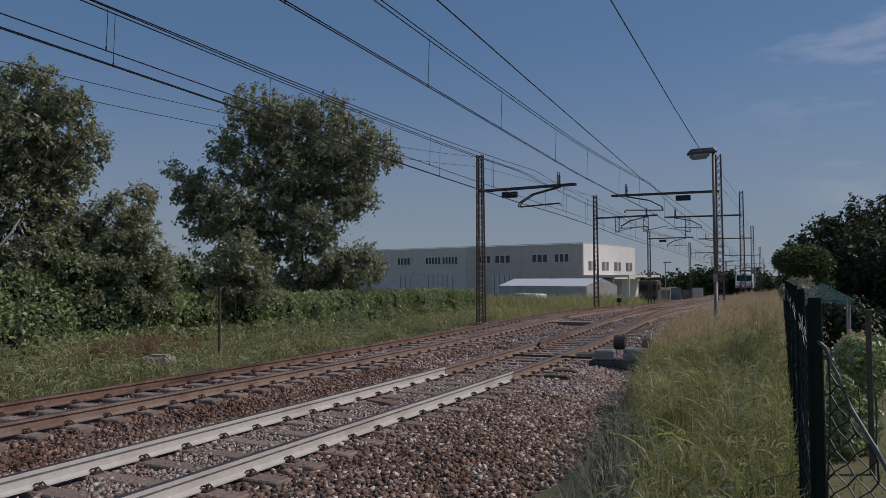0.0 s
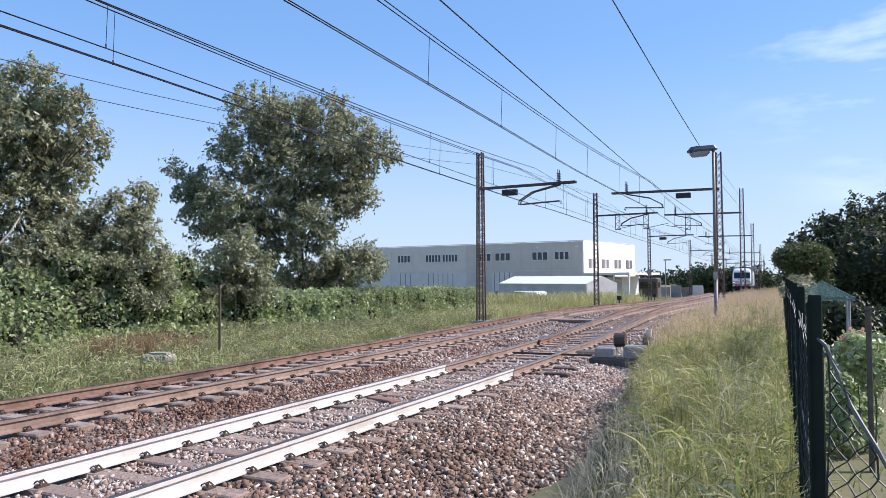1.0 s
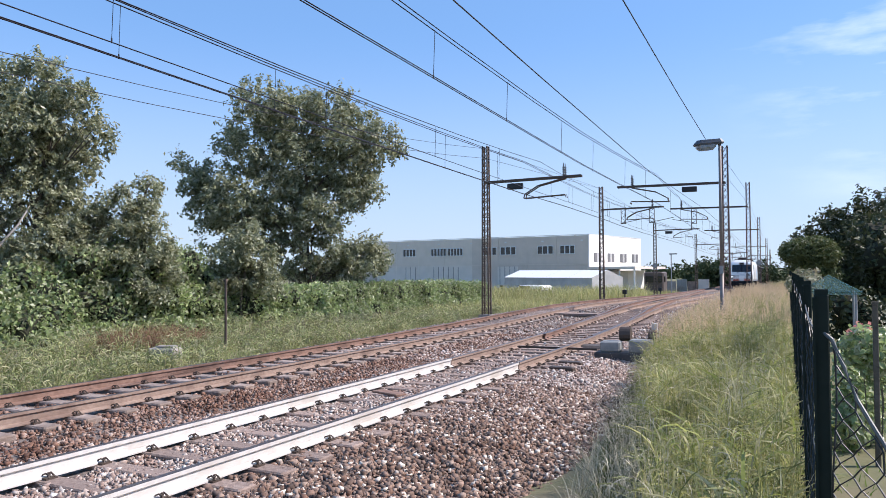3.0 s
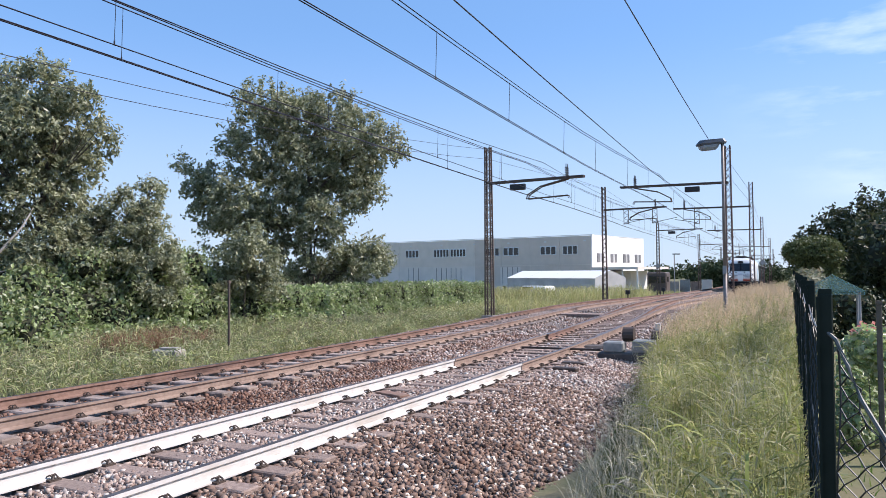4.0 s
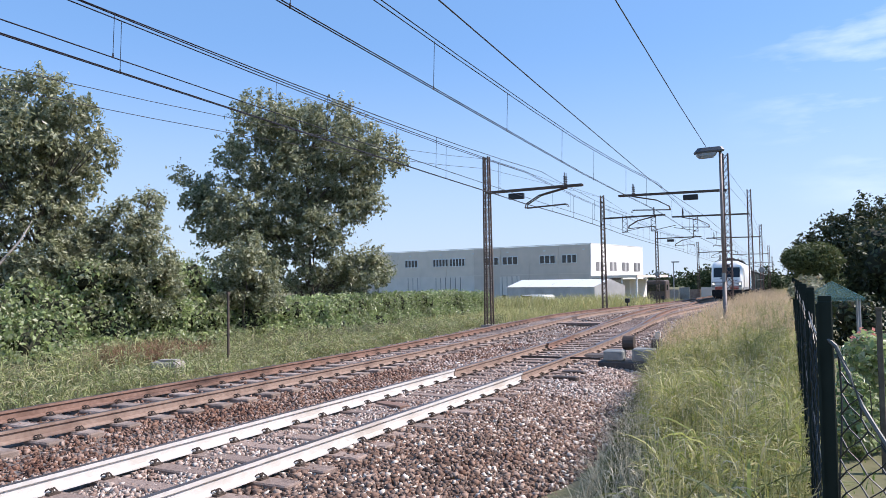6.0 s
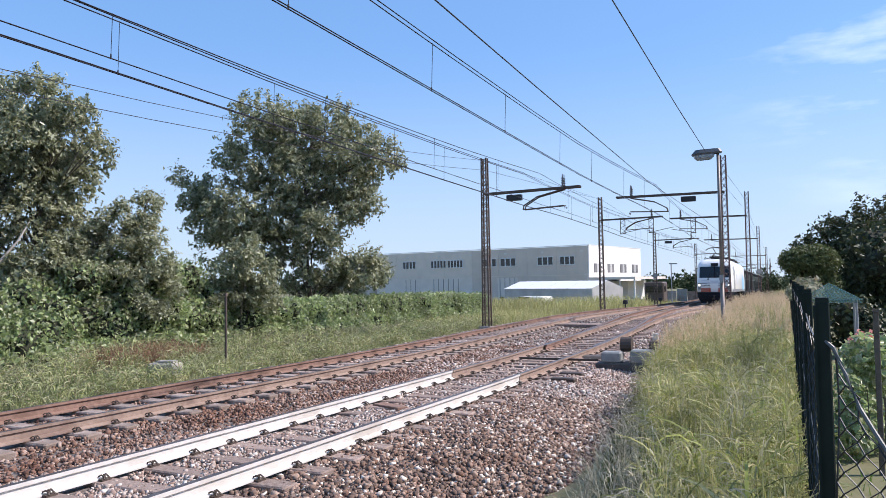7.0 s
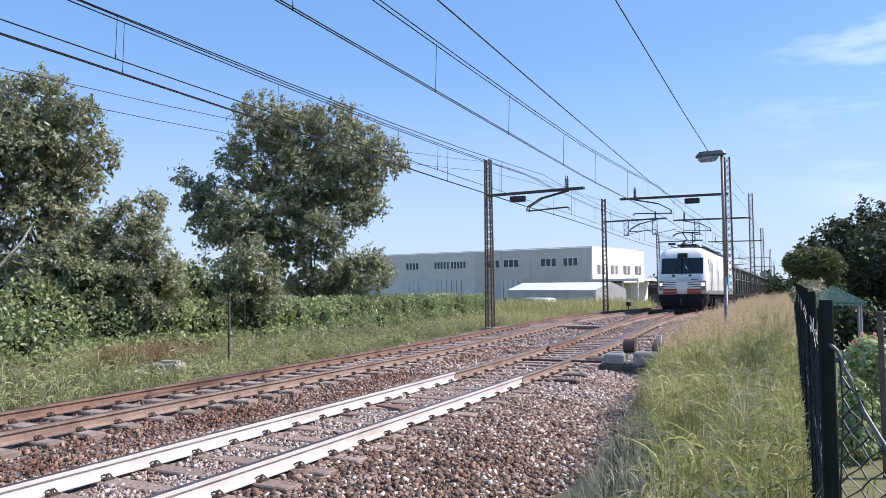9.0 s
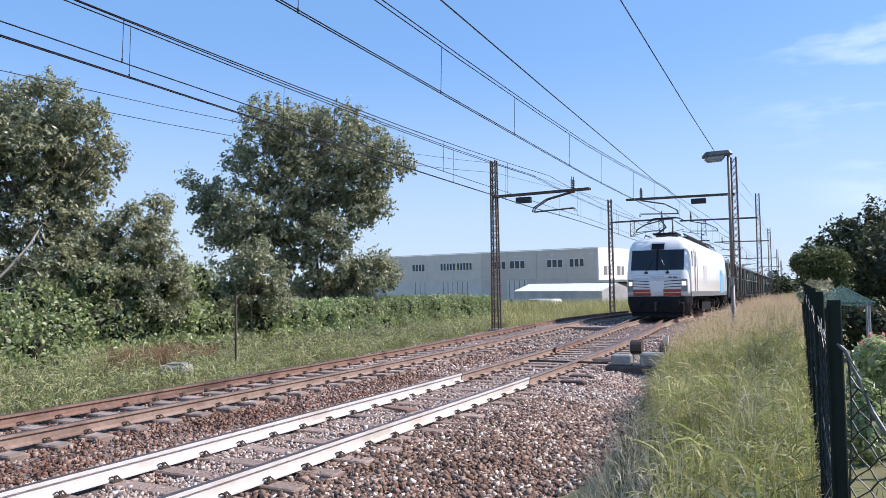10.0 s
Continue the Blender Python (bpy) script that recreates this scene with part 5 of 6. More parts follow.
# ---- fence and garden ----
fence = thing("chain_link_fence", "dark green chain-link fence on steel posts", "fence")
POSTS = [2.6, 4.35, 6.2, 8.2, 10.4, 13.0, 16.0, 19.5, 23.5]
for i, y in enumerate(POSTS):
    b = Build()
    x = fence_x(y) + 0.005
    w = 0.042
    b.box(x, y, 0.72, w, w, 2.0, bevel=0.004)
    b.box(x - w * 0.5, y, 0.72, 0.008, w * 1.5, 1.98)
    b.box(x, y, 1.725, w * 0.9, w * 0.9, 0.02)
    part("fence_post", b, M_FENCE, fence)
for i, (a, c) in enumerate(zip(POSTS[:-1], POSTS[1:])):
    cell = 0.052 if c < 3 else (0.07 if c < 9 else 0.1)
    top, low = 1.60, -0.25
    n = int((c - a) / cell)
    m = int((top - low) / cell)
    b = Build()
    for k in range(n + 1):
        pts = []
        for j in range(m + 1):
            y = a + 0.03 + (k + (0.5 if (j + k) % 2 else -0.5) + 0.5) * cell
            y = min(max(y, a + 0.02), c - 0.02)
            sag = 0.03 * math.sin(math.pi * (y - a) / (c - a)) * (j / m)
            pts.append((fence_x(y) + 0.012 * math.sin(y * 9 + j * 0.25) + (0.003 if j % 2 else -0.003), y, low + (top - low) * j / m - sag))
        b.tube(pts, 0.003 if c < 3 else 0.002, 4 if c < 3 else 3, caps=False)
    part("mesh_panel", b, M_FENCEW, fence)
    for z, rr in ((1.61, 0.0032), (1.15, 0.0022), (0.5, 0.0022)):
        b = Build()
        b.tube([(fence_x(y) - 0.006, y, z - 0.035 * math.sin(math.pi * (y - a) / (c - a))) for y in np.linspace(a, c, 9)], rr, 5, caps=False)
        part("line_wire", b, M_FENCEW if rr < 0.003 else M_WIREG, fence)
# the near length has come off its wires and sags away into the garden
FLAP = lambda q: (0.03 + 0.80 * q, 2.58 - 0.62 * q)
flap_top = lambda q: 1.60 - 0.95 * max(q, 0.0) ** 0.85 - 0.6 * q + 0.012 * math.sin(q * 40)
b = Build()
cell = 0.034
for k in range(40):
    pts = []
    for j in range(52):
        q = (k + (0.5 if (j + k) % 2 else -0.5)) * cell
        z = 1.60 - j * cell * 0.95
        if q < -0.01 or z > flap_top(q) + 0.03:
            continue
        x, y = FLAP(q)
        pts.append((x + 0.004 * (1 if j % 2 else -1) + 0.008 * math.sin(j * 0.3 + k * 0.3), y + 0.008 * math.sin(j * 0.4), z))
    if len(pts) > 1:
        b.tube(pts, 0.0032, 5, caps=False)
part("mesh_panel", b, M_FENCEW, fence, "loose sagging chain-link mesh")
b = Build()
b.tube([(*FLAP(q), flap_top(q) + 0.012 + 0.006 * math.sin(q * 55)) for q in np.linspace(-0.02, 1.5, 40)], 0.0065, 6, caps=False)
part("line_wire", b, M_WIREG, fence, "bent grey top wire")
shrub("fence_creeper", "greyish creeper hanging over the fence", "creeper", [(fence_x(y) + r.uniform(0.0, 0.42), y, r.uniform(1.35, 1.7), 0.13, 0.4, 0.15) for y in np.linspace(12, 19, 11)], 2000, 0.045, M_CREEP, hull=False)
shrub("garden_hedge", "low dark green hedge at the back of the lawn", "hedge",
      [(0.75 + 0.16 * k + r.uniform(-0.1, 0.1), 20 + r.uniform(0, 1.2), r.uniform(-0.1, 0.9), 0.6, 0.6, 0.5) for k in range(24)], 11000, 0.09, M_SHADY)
shrub("garden_bush", "clipped round green bush behind the fence", "bush", [(-0.15, 39, 2.5, 1.25, 1.1, 0.75), (0.15, 39.2, 2.5, 0.9, 1.0, 0.75), (-0.8, 39.2, 2.6, 0.65, 0.9, 0.5), (0.0, 39.3, 1.1, 1.2, 1.1, 1.2), (-0.15, 39.2, 0.0, 1.0, 1.0, 1.0)], 20000, 0.085, M_BUSH)
shrub("garden_shrubs", "shrubs crowding behind the garden, coloured dark as if backlit", "bushes",
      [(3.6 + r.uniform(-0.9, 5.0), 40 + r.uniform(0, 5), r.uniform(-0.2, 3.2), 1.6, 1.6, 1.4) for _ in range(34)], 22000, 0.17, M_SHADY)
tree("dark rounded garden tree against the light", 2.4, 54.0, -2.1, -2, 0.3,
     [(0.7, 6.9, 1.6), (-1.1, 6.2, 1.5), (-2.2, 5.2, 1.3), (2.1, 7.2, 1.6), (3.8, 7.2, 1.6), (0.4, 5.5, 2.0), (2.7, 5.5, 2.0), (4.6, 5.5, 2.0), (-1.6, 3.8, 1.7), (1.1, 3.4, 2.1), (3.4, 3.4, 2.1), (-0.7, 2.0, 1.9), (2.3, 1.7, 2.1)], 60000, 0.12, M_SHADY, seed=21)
tree("tall conifer-like garden tree, coloured dark as if backlit", 6.2, 46.0, -1.9, -5, 0.1,
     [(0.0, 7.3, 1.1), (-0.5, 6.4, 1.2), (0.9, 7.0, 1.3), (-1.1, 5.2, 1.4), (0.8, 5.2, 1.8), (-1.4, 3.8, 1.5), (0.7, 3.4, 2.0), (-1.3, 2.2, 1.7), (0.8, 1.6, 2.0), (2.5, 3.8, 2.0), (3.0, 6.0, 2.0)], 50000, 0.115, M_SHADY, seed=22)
gz = thing("garden_gazebo", "small green net gazebo with a pitched top", "gazebo", pose(-0.12, 11.4, -0.42))
for sx in (0.0, 0.62):
    for sy in (0.0, 0.7):
        b = Build()
        b.tube([(sx, sy, 0), (sx, sy, 1.9)], 0.016, 6)
        part("gazebo_pole", b, M_GALV, gz)
b = Build()
b.add([(-0.06, -0.06, 1.9), (0.68, -0.06, 1.9), (0.68, 0.76, 1.9), (-0.06, 0.76, 1.9), (0.3, 0.35, 2.12), (-0.06, -0.06, 1.86), (0.68, -0.06, 1.86), (0.68, 0.76, 1.86), (-0.06, 0.76, 1.86)],
      [(0, 1, 4), (1, 2, 4), (2, 3, 4), (3, 0, 4), (0, 5, 6, 1), (1, 6, 7, 2), (2, 7, 8, 3), (3, 8, 5, 0), (8, 7, 6, 5)])
part("gazebo_roof", b, M_GREENNET, gz)
b = Build()
for p, q in (((-0.06, -0.06, 1.9), (0.3, 0.35, 2.12)), ((0.68, -0.06, 1.9), (0.3, 0.35, 2.12)), ((0.68, 0.76, 1.9), (0.3, 0.35, 2.12)), ((-0.06, -0.06, 1.9), (0.68, -0.06, 1.9)), ((0.68, -0.06, 1.9), (0.68, 0.76, 1.9))):
    b.tube([p, q], 0.012, 6)
part("roof_frame", b, M_GREENNET, gz)
b = Build()
for k in range(8):
    b.box(-0.05 + 0.02 * math.sin(k), 0.05 + k * 0.08, 1.45, 0.012, 0.075, 0.85)
part("side_net", b, M_GREENNET, gz)
b = Build()
b.box(0, 0, 0.85, 0.05, 0.05, 1.75, bevel=0.006)
b.box(0, 0, 1.74, 0.06, 0.06, 0.03)
thing("garden_post", "weathered grey timber post in the garden", "post", pose(0.53, 8.4, -0.28), data=b.data("garden_post", M_BARK))
shrub("flowering_shrub", "pink flowering shrub in the garden", "flowers", [(0.52, 10.4, 0.95, 0.17, 0.2, 0.16), (0.42, 10.3, 0.8, 0.12, 0.2, 0.12)], 700, 0.035, M_PINK)
plants = shrub("garden_plants", "leafy green garden plants beside the fence", "plants", [(0.30 + 0.03 * k, 9.0 + 0.35 * (k % 5), 0.1 + 0.17 * (k % 6), 0.2, 0.25, 0.22) for k in range(12)], 4200, 0.05, M_IVY, hull=False)
b = Build()
for k in range(12):
    x, y = 0.30 + 0.03 * k, 9.0 + 0.35 * (k % 5)
    b.tube([(x, y, -0.15), (x + 0.02, y + 0.01, 0.35), (x - 0.01, y, 0.3 + 0.15 * (k % 6))], 0.008, 5, r2=0.004)
part("stems", b, M_BARK, plants)

# ---- train ----
loco = thing("electric_locomotive", "white electric locomotive with red stripes and raised pantograph", "locomotive")
LL = 18.9


def ring(z, y0, w, c, L=LL):
    """One level of the body: a rectangle in plan with rounded corners."""
    out = []
    for cx, cy, a0 in ((w - c, y0 + c, -90), (w - c, L - y0 - c, 0), (-w + c, L - y0 - c, 90), (-w + c, y0 + c, 180)):
        for k in range(7):
            a = radians(a0 + 15 * k)
            out.append((cx + c * math.cos(a), cy + c * math.sin(a), z))
    return out


def lofted(levels, L=LL):
    return slab([ring(*lv, L) for lv in levels])


SHELL = [(1.02, 0.08, 1.47, 0.4), (1.3, 0.02, 1.49, 0.42), (1.95, 0.06, 1.49, 0.44), (2.15, 0.14, 1.49, 0.44), (2.7, 0.38, 1.48, 0.44), (3.2, 0.60, 1.46, 0.44), (3.38, 0.70, 1.42, 0.45), (3.54, 0.84, 1.34, 0.46), (3.67, 1.02, 1.22, 0.48), (3.76, 1.25, 1.06, 0.48), (3.82, 1.6, 0.85, 0.48)]
part("body", lofted(SHELL), M_LOCO, loco, smooth=True)
boxed("underframe", M_LOCOD, (0, LL / 2, 0.78, 1.7, LL - 2.0, 0.4), loco)
for e, m in ((0.0, 1), (LL, -1)):
    b = lofted([(0.22, 0.12, 1.2, 0.3), (0.45, 0.03, 1.38, 0.4), (0.75, 0.0, 1.46, 0.42), (1.07, 0.02, 1.47, 0.4)], 1.7)
    b.v = [(x, e + m * y, z) for x, y, z in b.v]
    if m < 0:
        b.f = [f[::-1] for f in b.f]
    part("apron", b, M_LOCOD, loco, "dark front apron")
boxed("equipment_box", M_LOCOD, (0, LL / 2, 0.55, 2.3, 4.2, 0.6), loco)


def front_y(z):
    return float(np.interp(z, [l[0] for l in SHELL], [l[1] for l in SHELL]))


def nose_panel(name, x0, x1, z0, z1, material, out=0.012, label="", parent=None, dz=0.0, depth=0.04):
    """A plate on the nose between two heights; dz tilts its outer end."""
    b = Build()
    pts = []
    for back_ in (0, depth):
        for x, z in ((x0, z0), (x1, z0 + dz), (x1, z1 + dz), (x0, z1)):
            curve = 0.0 if abs(x) < 1.05 else (abs(x) - 1.05) ** 2 * 0.9
            pts.append((x, front_y(z) - out + curve + back_, z))
    b.add(pts, [(0, 1, 2, 3), (7, 6, 5, 4), (4, 5, 1, 0), (5, 6, 2, 1), (6, 7, 3, 2), (7, 4, 0, 3)])
    return part(name, b, material, parent or loco, label)


for s in (-1, 1):
    a, c = sorted((s * 0.03, s * 1.24))
    nose_panel("windscreen", a, c, 2.22, 3.16, M_GLASS, 0.03, "dark windscreen pane")
    nose_panel("headlight", *sorted((s * 1.12, s * 1.40)), 1.24, 1.80, M_BOXG, 0.035, "grey headlight housing")
    nose_panel("headlamp", *sorted((s * 1.17, s * 1.33)), 1.52, 1.68, M_LIGHT, 0.05, "lit white headlamp")
    for k, z in enumerate((1.42, 1.55, 1.69)):
        nose_panel("black_stripe", s * 0.34, s * 1.15, z, z + 0.035, M_BLACK, 0.02, "", None, 0.04)
    nose_panel("red_stripe", *sorted((s * 0.30, s * 1.12)), 1.05, 1.18, M_RED, 0.02, "red stripe")
    nose_panel("red_stripe", *sorted((s * 0.30, s * 1.12)), 1.215, 1.345, M_RED, 0.02, "red stripe")
    b = Build()
    b.tube([(s * 0.88, -0.42, 0.98 - 0.2), (s * 0.88, 0.02, 0.78)], 0.10, 12)
    b.tube([(s * 0.88, -0.50, 0.78), (s * 0.88, -0.42, 0.78)], 0.23, 16)
    part("buffer", b, M_LOCOD, loco)
    b = Build()
    b.bar((s * 0.52, front_y(2.2) - 0.07, 2.14), (s * 0.20, front_y(2.7) - 0.06, 2.7), 0.025)
    b.box(s * 0.5, front_y(2.13) - 0.04, 2.10, 0.16, 0.06, 0.09)
    part("wiper", b, M_BLACK, loco)
    # side details: grey skirt band, cab door, vents, handrail
    boxed("side_band", M_LOCOG2, (s * 1.475, LL / 2, 1.13, 0.05, LL - 1.6, 0.24), loco, "grey lower side band")
    dr = boxed("cab_door", M_LOCO, (s * 1.482, 2.35, 2.2, 0.03, 0.7, 2.0), loco)
    boxed("door_window", M_GLASS, (s * 1.49, 2.35, 2.75, 0.03, 0.3, 0.75), dr)
    for yy in (1.94, 2.76):
        b = Build()
        b.tube([(s * 1.53, yy, 1.25), (s * 1.53, yy, 2.9)], 0.018, 6)
        part("handrail", b, M_GALV, loco)
    boxed("cab_side_window", M_GLASS, (s * 1.462, 1.35, 2.75, 0.05, 0.35, 0.7), loco)
    boxed("vent_panel", M_LOCOG3, (s * 1.486, 6.4, 2.1, 0.02, 1.5, 0.9), loco, "pale louvred vent panel")
    boxed("emblem", M_SKYBLUE, (s * 1.492, 15.2, 1.75, 0.02, 2.4, 1.15), loco, "sky blue emblem panel")
    boxed("emblem_top", M_SKYBLUE, (s * 1.492, 14.9, 2.42, 0.02, 1.3, 0.28), loco, "sky blue emblem panel")
    b = Build()
    for yy in np.arange(2.6, LL - 2.4, 1.1):
        b.bar((s * 1.12, yy, 3.72), (s * 0.95, yy, 4.0), 0.03)
    b.bar((s * 0.95, 2.6, 4.0), (s * 0.95, LL - 2.6, 4.0), 0.05, 0.05)
    part("roof_rail", b, M_LOCOD, loco)
nose_panel("chest_panel", -0.34, 0.34, 1.06, 1.95, M_LOCOG, 0.016, "pale grey central panel")
nose_panel("upper_panel", -1.1, 1.1, 1.78, 2.02, M_LOCOG, 0.012, "pale grey upper band")
nose_panel("centre_pillar", -0.05, 0.05, 2.2, 3.2, M_LOCOD, 0.036)
nose_panel("roof_sign", -0.30, 0.30, 3.18, 3.46, M_LOCOD, 0.05, "dark sign box above the windscreen")
nose_panel("number_bars", 0.55, 0.72, 1.86, 1.91, M_BLACK, 0.025)
nose_panel("number_bars", 0.76, 0.95, 1.86, 1.91, M_BLACK, 0.025)
b = Build()
b.box(0, -0.02, 0.55, 2.5, 0.2, 0.5, bevel=0.05)
part("bumper", b, M_LOCOD, loco)
b = Build()
b.add([(-1.25, 0.1, 0.5), (1.25, 0.1, 0.5), (1.15, -0.12, 0.12), (-1.15, -0.12, 0.12), (-1.25, 0.5, 0.5), (1.25, 0.5, 0.5), (1.15, 0.3, 0.12), (-1.15, 0.3, 0.12)],
      [(0, 3, 2, 1), (4, 5, 6, 7), (0, 1, 5, 4), (3, 7, 6, 2), (0, 4, 7, 3), (1, 2, 6, 5)])
part("snow_plough", b, M_LOCOD, loco)
b = Build()
b.box(0, -0.2, 0.75, 0.1, 0.5, 0.14)
b.tube([(0, -0.42, 0.72), (0, -0.46, 0.4)], 0.04, 6)
part("coupling_hook", b, M_CLIP, loco)
boxed("roof_box", M_LOCOD, (0, LL / 2, 3.95, 1.5, 8.0, 0.25), loco)


def wheel_mesh():
    b = Build()
    b.tube([(-0.07, 0, 0), (0.07, 0, 0)], 0.6, 22)
    b.tube([(-0.10, 0, 0), (-0.07, 0, 0)], 0.63, 22)
    b.tube([(0.07, 0, 0), (0.10, 0, 0)], 0.2, 12)
    return b.data("wheel", M_WHEEL)


wheel_me = wheel_mesh()


def bogie(parent, yc, base, scale=1.0, wide=1.0):
    b = Build()
    for s in (-1, 1):
        b.box(s * 1.02, yc, 0.72 * scale, 0.18, base + 1.5, 0.28, bevel=0.04)
        for q in (-0.5, 0.5):
            b.box(s * 1.05, yc + base * q, 0.58 * scale, 0.26, 0.45, 0.4, bevel=0.04)
        b.tube([(s * 1.06, yc, 0.45), (s * 1.06, yc, 1.0)], 0.14, 10)
    b.box(0, yc, 0.7 * scale, 1.8, 0.6, 0.3)
    bo = part("bogie", b, M_LOCOD, parent)
    for s in (-1, 1):
        for q in (-0.5, 0.5):
            part("wheel", wheel_me, None, bo, at=Matrix.Translation((s * 0.75, yc + base * q, 0.6 * scale)) @ Matrix.Diagonal((s, scale, scale, 1)))
    return bo


bogie(loco, 4.2, 2.9)
bogie(loco, LL - 4.2, 2.9)
# raised pantograph and the folded second one
panto = boxed("pantograph", M_LOCOD, (0, 3.4, 4.06, 1.2, 1.5, 0.08), loco)
b = Build()
for s in (-1, 1):
    b.bar((s * 0.35, 2.9, 4.1), (s * 0.18, 4.2, 4.5), 0.07)
    b.bar((s * 0.18, 4.2, 4.5), (s * 0.3, 3.2, 4.82), 0.05)
part("linkage", b, M_LOCOD, panto)
b = Build()
for dy in (-0.18, 0.18):
    b.tube([(-0.95, 3.2 + dy, 4.66), (-0.7, 3.2 + dy, 4.82), (-0.5, 3.2 + dy, 4.86), (0.5, 3.2 + dy, 4.86), (0.7, 3.2 + dy, 4.82), (0.95, 3.2 + dy, 4.66)], 0.025, 6)
b.bar((-0.45, 3.02, 4.84), (-0.45, 3.38, 4.84), 0.03)
b.bar((0.45, 3.02, 4.84), (0.45, 3.38, 4.84), 0.03)
part("collector_head", b, M_LOCOD, panto)
for sx in (-0.4, 0.4):
    for sy in (2.85, 3.95):
        b = Build()
        b.tube([(sx, sy, 3.82), (sx, sy, 4.06)], 0.08, 8)
        part("insulator", b, M_INSUL, panto)
fold = boxed("folded_pantograph", M_LOCOD, (0, LL - 3.4, 4.06, 1.2, 1.8, 0.1), loco)
b = Build()
b.tube([(-0.95, LL - 4.2, 4.1), (-0.6, LL - 4.2, 4.22), (0.6, LL - 4.2, 4.22), (0.95, LL - 4.2, 4.1)], 0.03, 6)
part("collector_head", b, M_LOCOD, fold)

for o in loco.children:
    if o.name.split(".")[0] not in ("bogie", "apron", "bumper", "buffer", "coupling_hook", "snow_plough", "underframe", "equipment_box"):
        o.matrix_basis = Matrix.Diagonal((1.0, 1.0, 1.055, 1.0)) @ o.matrix_basis

wag = thing("freight_wagon", "dark green covered freight wagon with upright ribs", "wagon", group="wagons behind the locomotive")
WL = 14.0
part("body", lofted([(1.05, 0.1, 1.38, 0.06), (3.3, 0.1, 1.40, 0.06), (3.45, 0.12, 1.36, 0.1), (3.75, 0.16, 0.9, 0.2), (3.82, 0.2, 0.3, 0.2)], WL), M_WAGON, wag)
boxed("underframe", M_LOCOD, (0, WL / 2, 0.92, 2.5, WL - 0.3, 0.26), wag)
for s in (-1, 1):
    for k in range(9):
        yy = 0.35 + (WL - 0.7) * k / 8
        boxed("rib", M_WAGON, (s * 1.43, yy, 2.2, 0.08, 0.12, 2.3), wag)
    for k in range(4):
        boxed("hatch", M_WAGONL, (s * 1.415, 1.95 + 3.35 * k, 2.75, 0.05, 1.3, 0.5), wag, "paler side hatch")
        boxed("door_panel", M_WAGOND, (s * 1.41, 1.95 + 3.35 * k, 1.75, 0.05, 1.5, 1.2), wag)
    boxed("side_rail", M_WAGONL, (s * 1.44, WL / 2, 2.38, 0.05, WL - 0.6, 0.07), wag)
    boxed("sill", M_LOCOD, (s * 1.40, WL / 2, 1.0, 0.1, WL - 0.2, 0.16), wag)
bogie(wag, 2.3, 1.8, 0.78)
bogie(wag, WL - 2.3, 1.8, 0.78)
for s in (-1, 1):
    for e, q in ((0.1, -1), (WL - 0.1, 1)):
        b = Build()
        b.tube([(s * 0.88, e, 0.95), (s * 0.88, e + q * 0.42, 0.95)], 0.09, 8)
        b.tube([(s * 0.88, e + q * 0.40, 0.95), (s * 0.88, e + q * 0.46, 0.95)], 0.2, 12)
        part("buffer", b, M_LOCOD, wag)

# ---- butterfly ----
fly = thing("butterfly", "orange butterfly with dark-edged wings in flight", "butterfly")
b = Build()
b.tube([(0, -0.012, 0), (0, 0.0, 0.001), (0, 0.012, 0)], 0.0022, 8, r2=0.0014)
part("thorax", b, M_BLACK, fly)


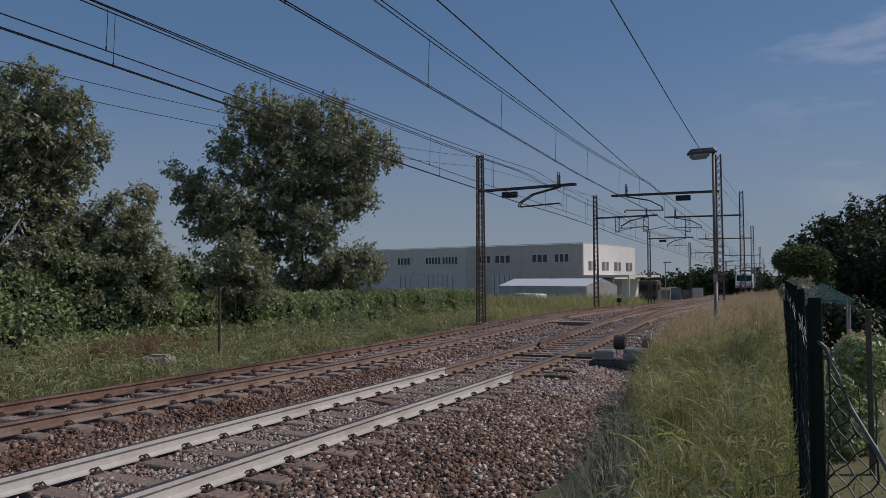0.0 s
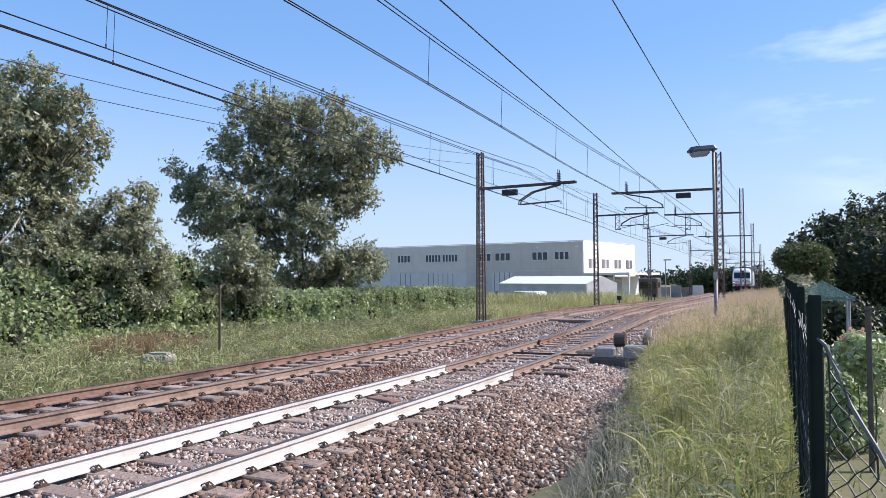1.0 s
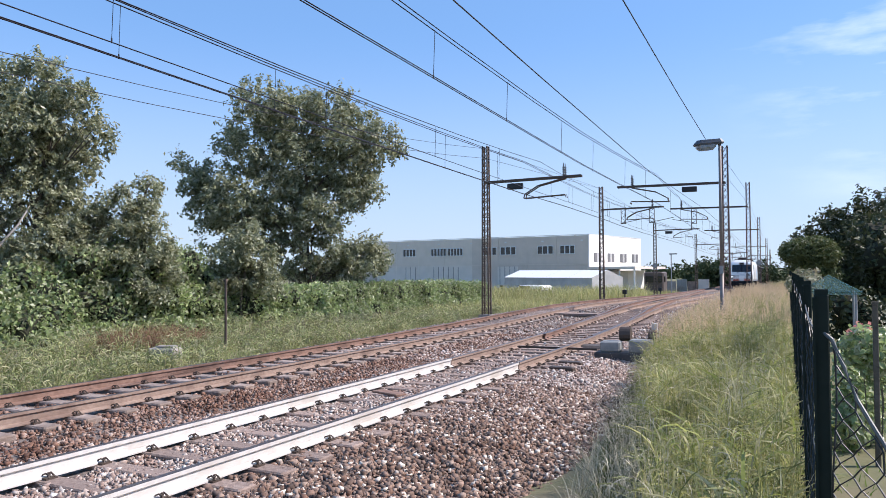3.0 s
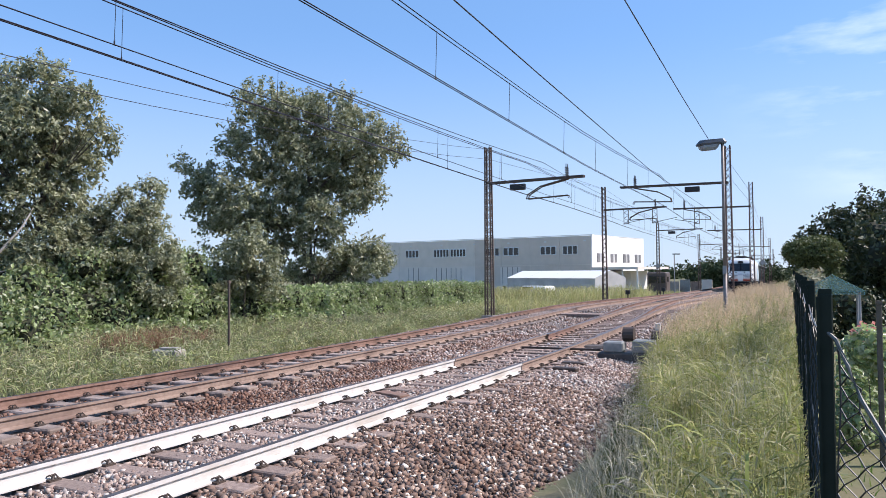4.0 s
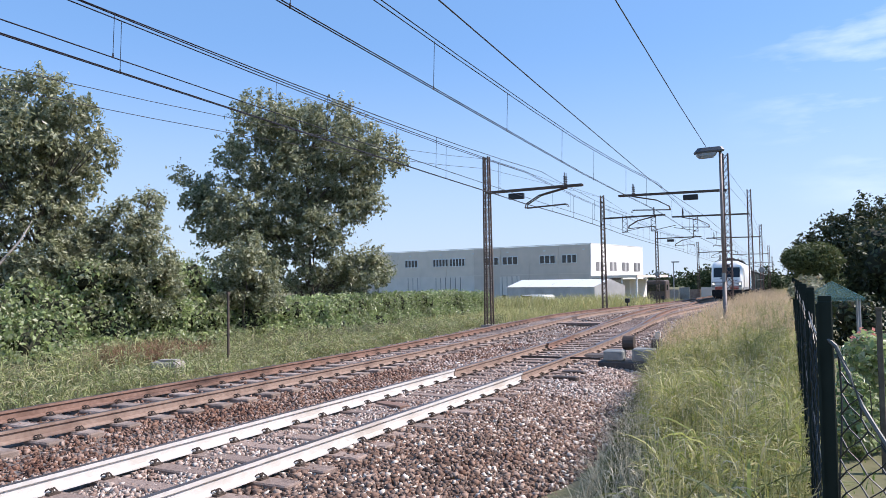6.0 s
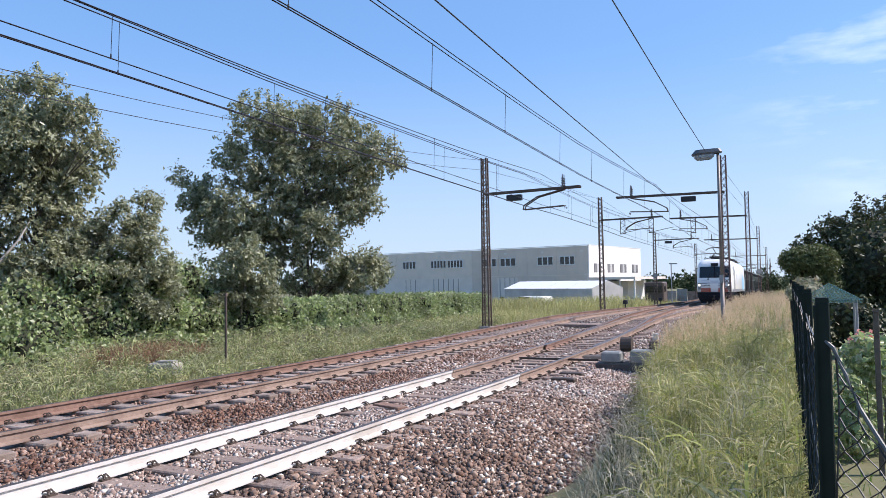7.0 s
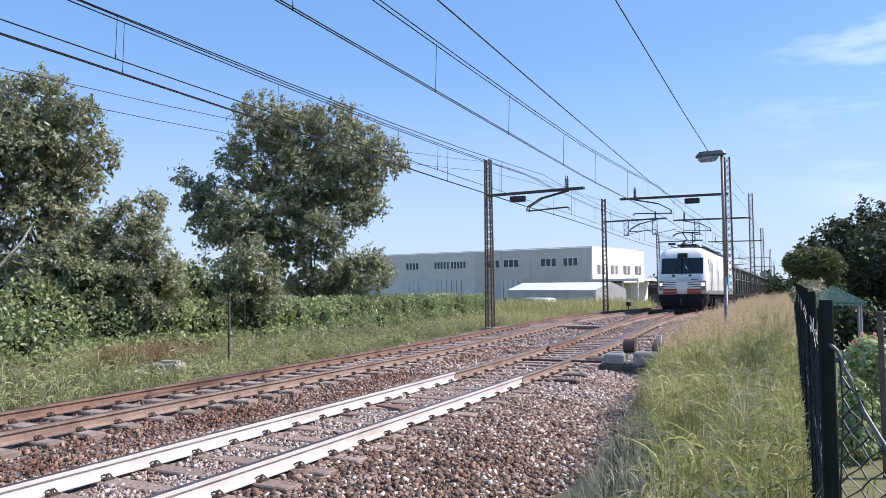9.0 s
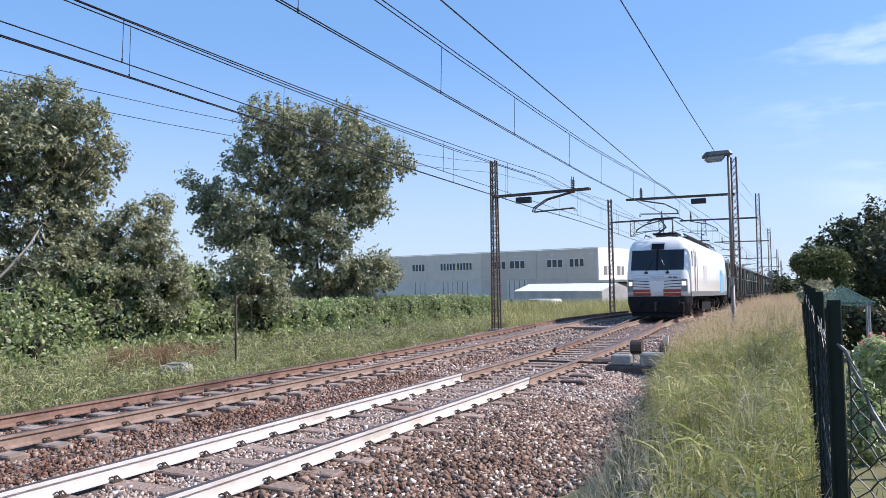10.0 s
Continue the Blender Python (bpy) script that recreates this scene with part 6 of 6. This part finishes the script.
def wing(s):
    n = 14
    pts = [(0, 0.008), (0.010, 0.024), (0.022, 0.032), (0.034, 0.034), (0.037, 0.028), (0.033, 0.016), (0.030, 0.006), (0.033, -0.004), (0.032, -0.016), (0.024, -0.027), (0.014, -0.026), (0.005, -0.012)]
    cx, cy = 0.014, 0.002
    b = Build()
    outer = [(s * x, y, 0.0) for x, y in pts]
    inner = [(s * (cx + (x - cx) * 0.74), cy + (y - cy) * 0.74, 0.0006) for x, y in pts]
    k = len(pts)
    b.add(outer + inner, [(i, (i + 1) % k, k + (i + 1) % k, k + i) for i in range(k)], 1)
    b.add(inner, [tuple(range(k))], 0)
    b.add([(x, y, -0.0004) for x, y, z in outer], [tuple(range(k - 1, -1, -1))], 0)
    for i in (2, 4, 8):
        x, y = pts[i]
        b.box(s * (cx + (x - cx) * 0.5), cy + (y - cy) * 0.5, 0.0009, 0.005, 0.004, 0.0004, 1)
    return part("wing", b, [M_ORANGE, M_BLACK], fly, "orange wing with dark margin")


wings = [wing(-1), wing(1)]


# ---- what moves ----
def along(front, length):
    """Pose of a vehicle of that length whose front stands at that y on the white-railed track."""
    (x, y, z), d = line(front)
    (x2, y2, z2), d2 = line(front + length)
    return pose(x, y, z, math.degrees(math.atan2(z2 - z, length)), 0, math.degrees(-math.atan2(x2 - x, y2 - y)))


def front_at(t):
    return float(np.interp(t, [0, 2.5, 5, 8, 10], [141.8, 115.5, 89.5, 58.6, 36.2]))


WAGONS = [wag] + [copy_thing(wag, pose(0, 0, 0)) for _ in range(11)]


def motions():
    times = [float(k) for k in range(11)]
    walk(loco, [(t, along(front_at(t), LL)) for t in times])
    for i, w in enumerate(WAGONS):
        walk(w, [(t, along(front_at(t) + 19.4 + i * 14.95, WL)) for t in times])
    # the butterfly rises past the lens and is gone
    walk(fly, [(0.0, pose(-0.9, 0.4, 0.7, 20, 10, 80)), (1.9, pose(-0.42, 0.62, 1.35, 20, 10, 120)), (2.0, pose(FLY_A[0] + 0.004, FLY_A[1] + 0.002, FLY_A[2] - 0.022, 15, 10, 165)), (2.1, pose(*FLY_B, 55, -10, 90)),
               (2.2, pose(-0.1, 1.0, 2.5, 50, 20, 40)), (3.5, pose(1.5, -2.0, 3.5, 20, 0, 90)), (10.0, pose(6, -6, 4, 10, 0, 120))])
    for s, w in zip((-1, 1), wings):
        walk(w, [(0.0, pose(0, 0, 0, 0, s * 20, 0)), (1.9, pose(0, 0, 0, 0, s * -50, 0)), (2.0, pose(0, 0, 0, 0, s * -78, 0)), (2.1, pose(0, 0, 0, 0, s * -15, 0)), (2.2, pose(0, 0, 0, 0, s * 45, 0)), (10.0, pose(0, 0, 0, 0, s * 10, 0))])


motions()
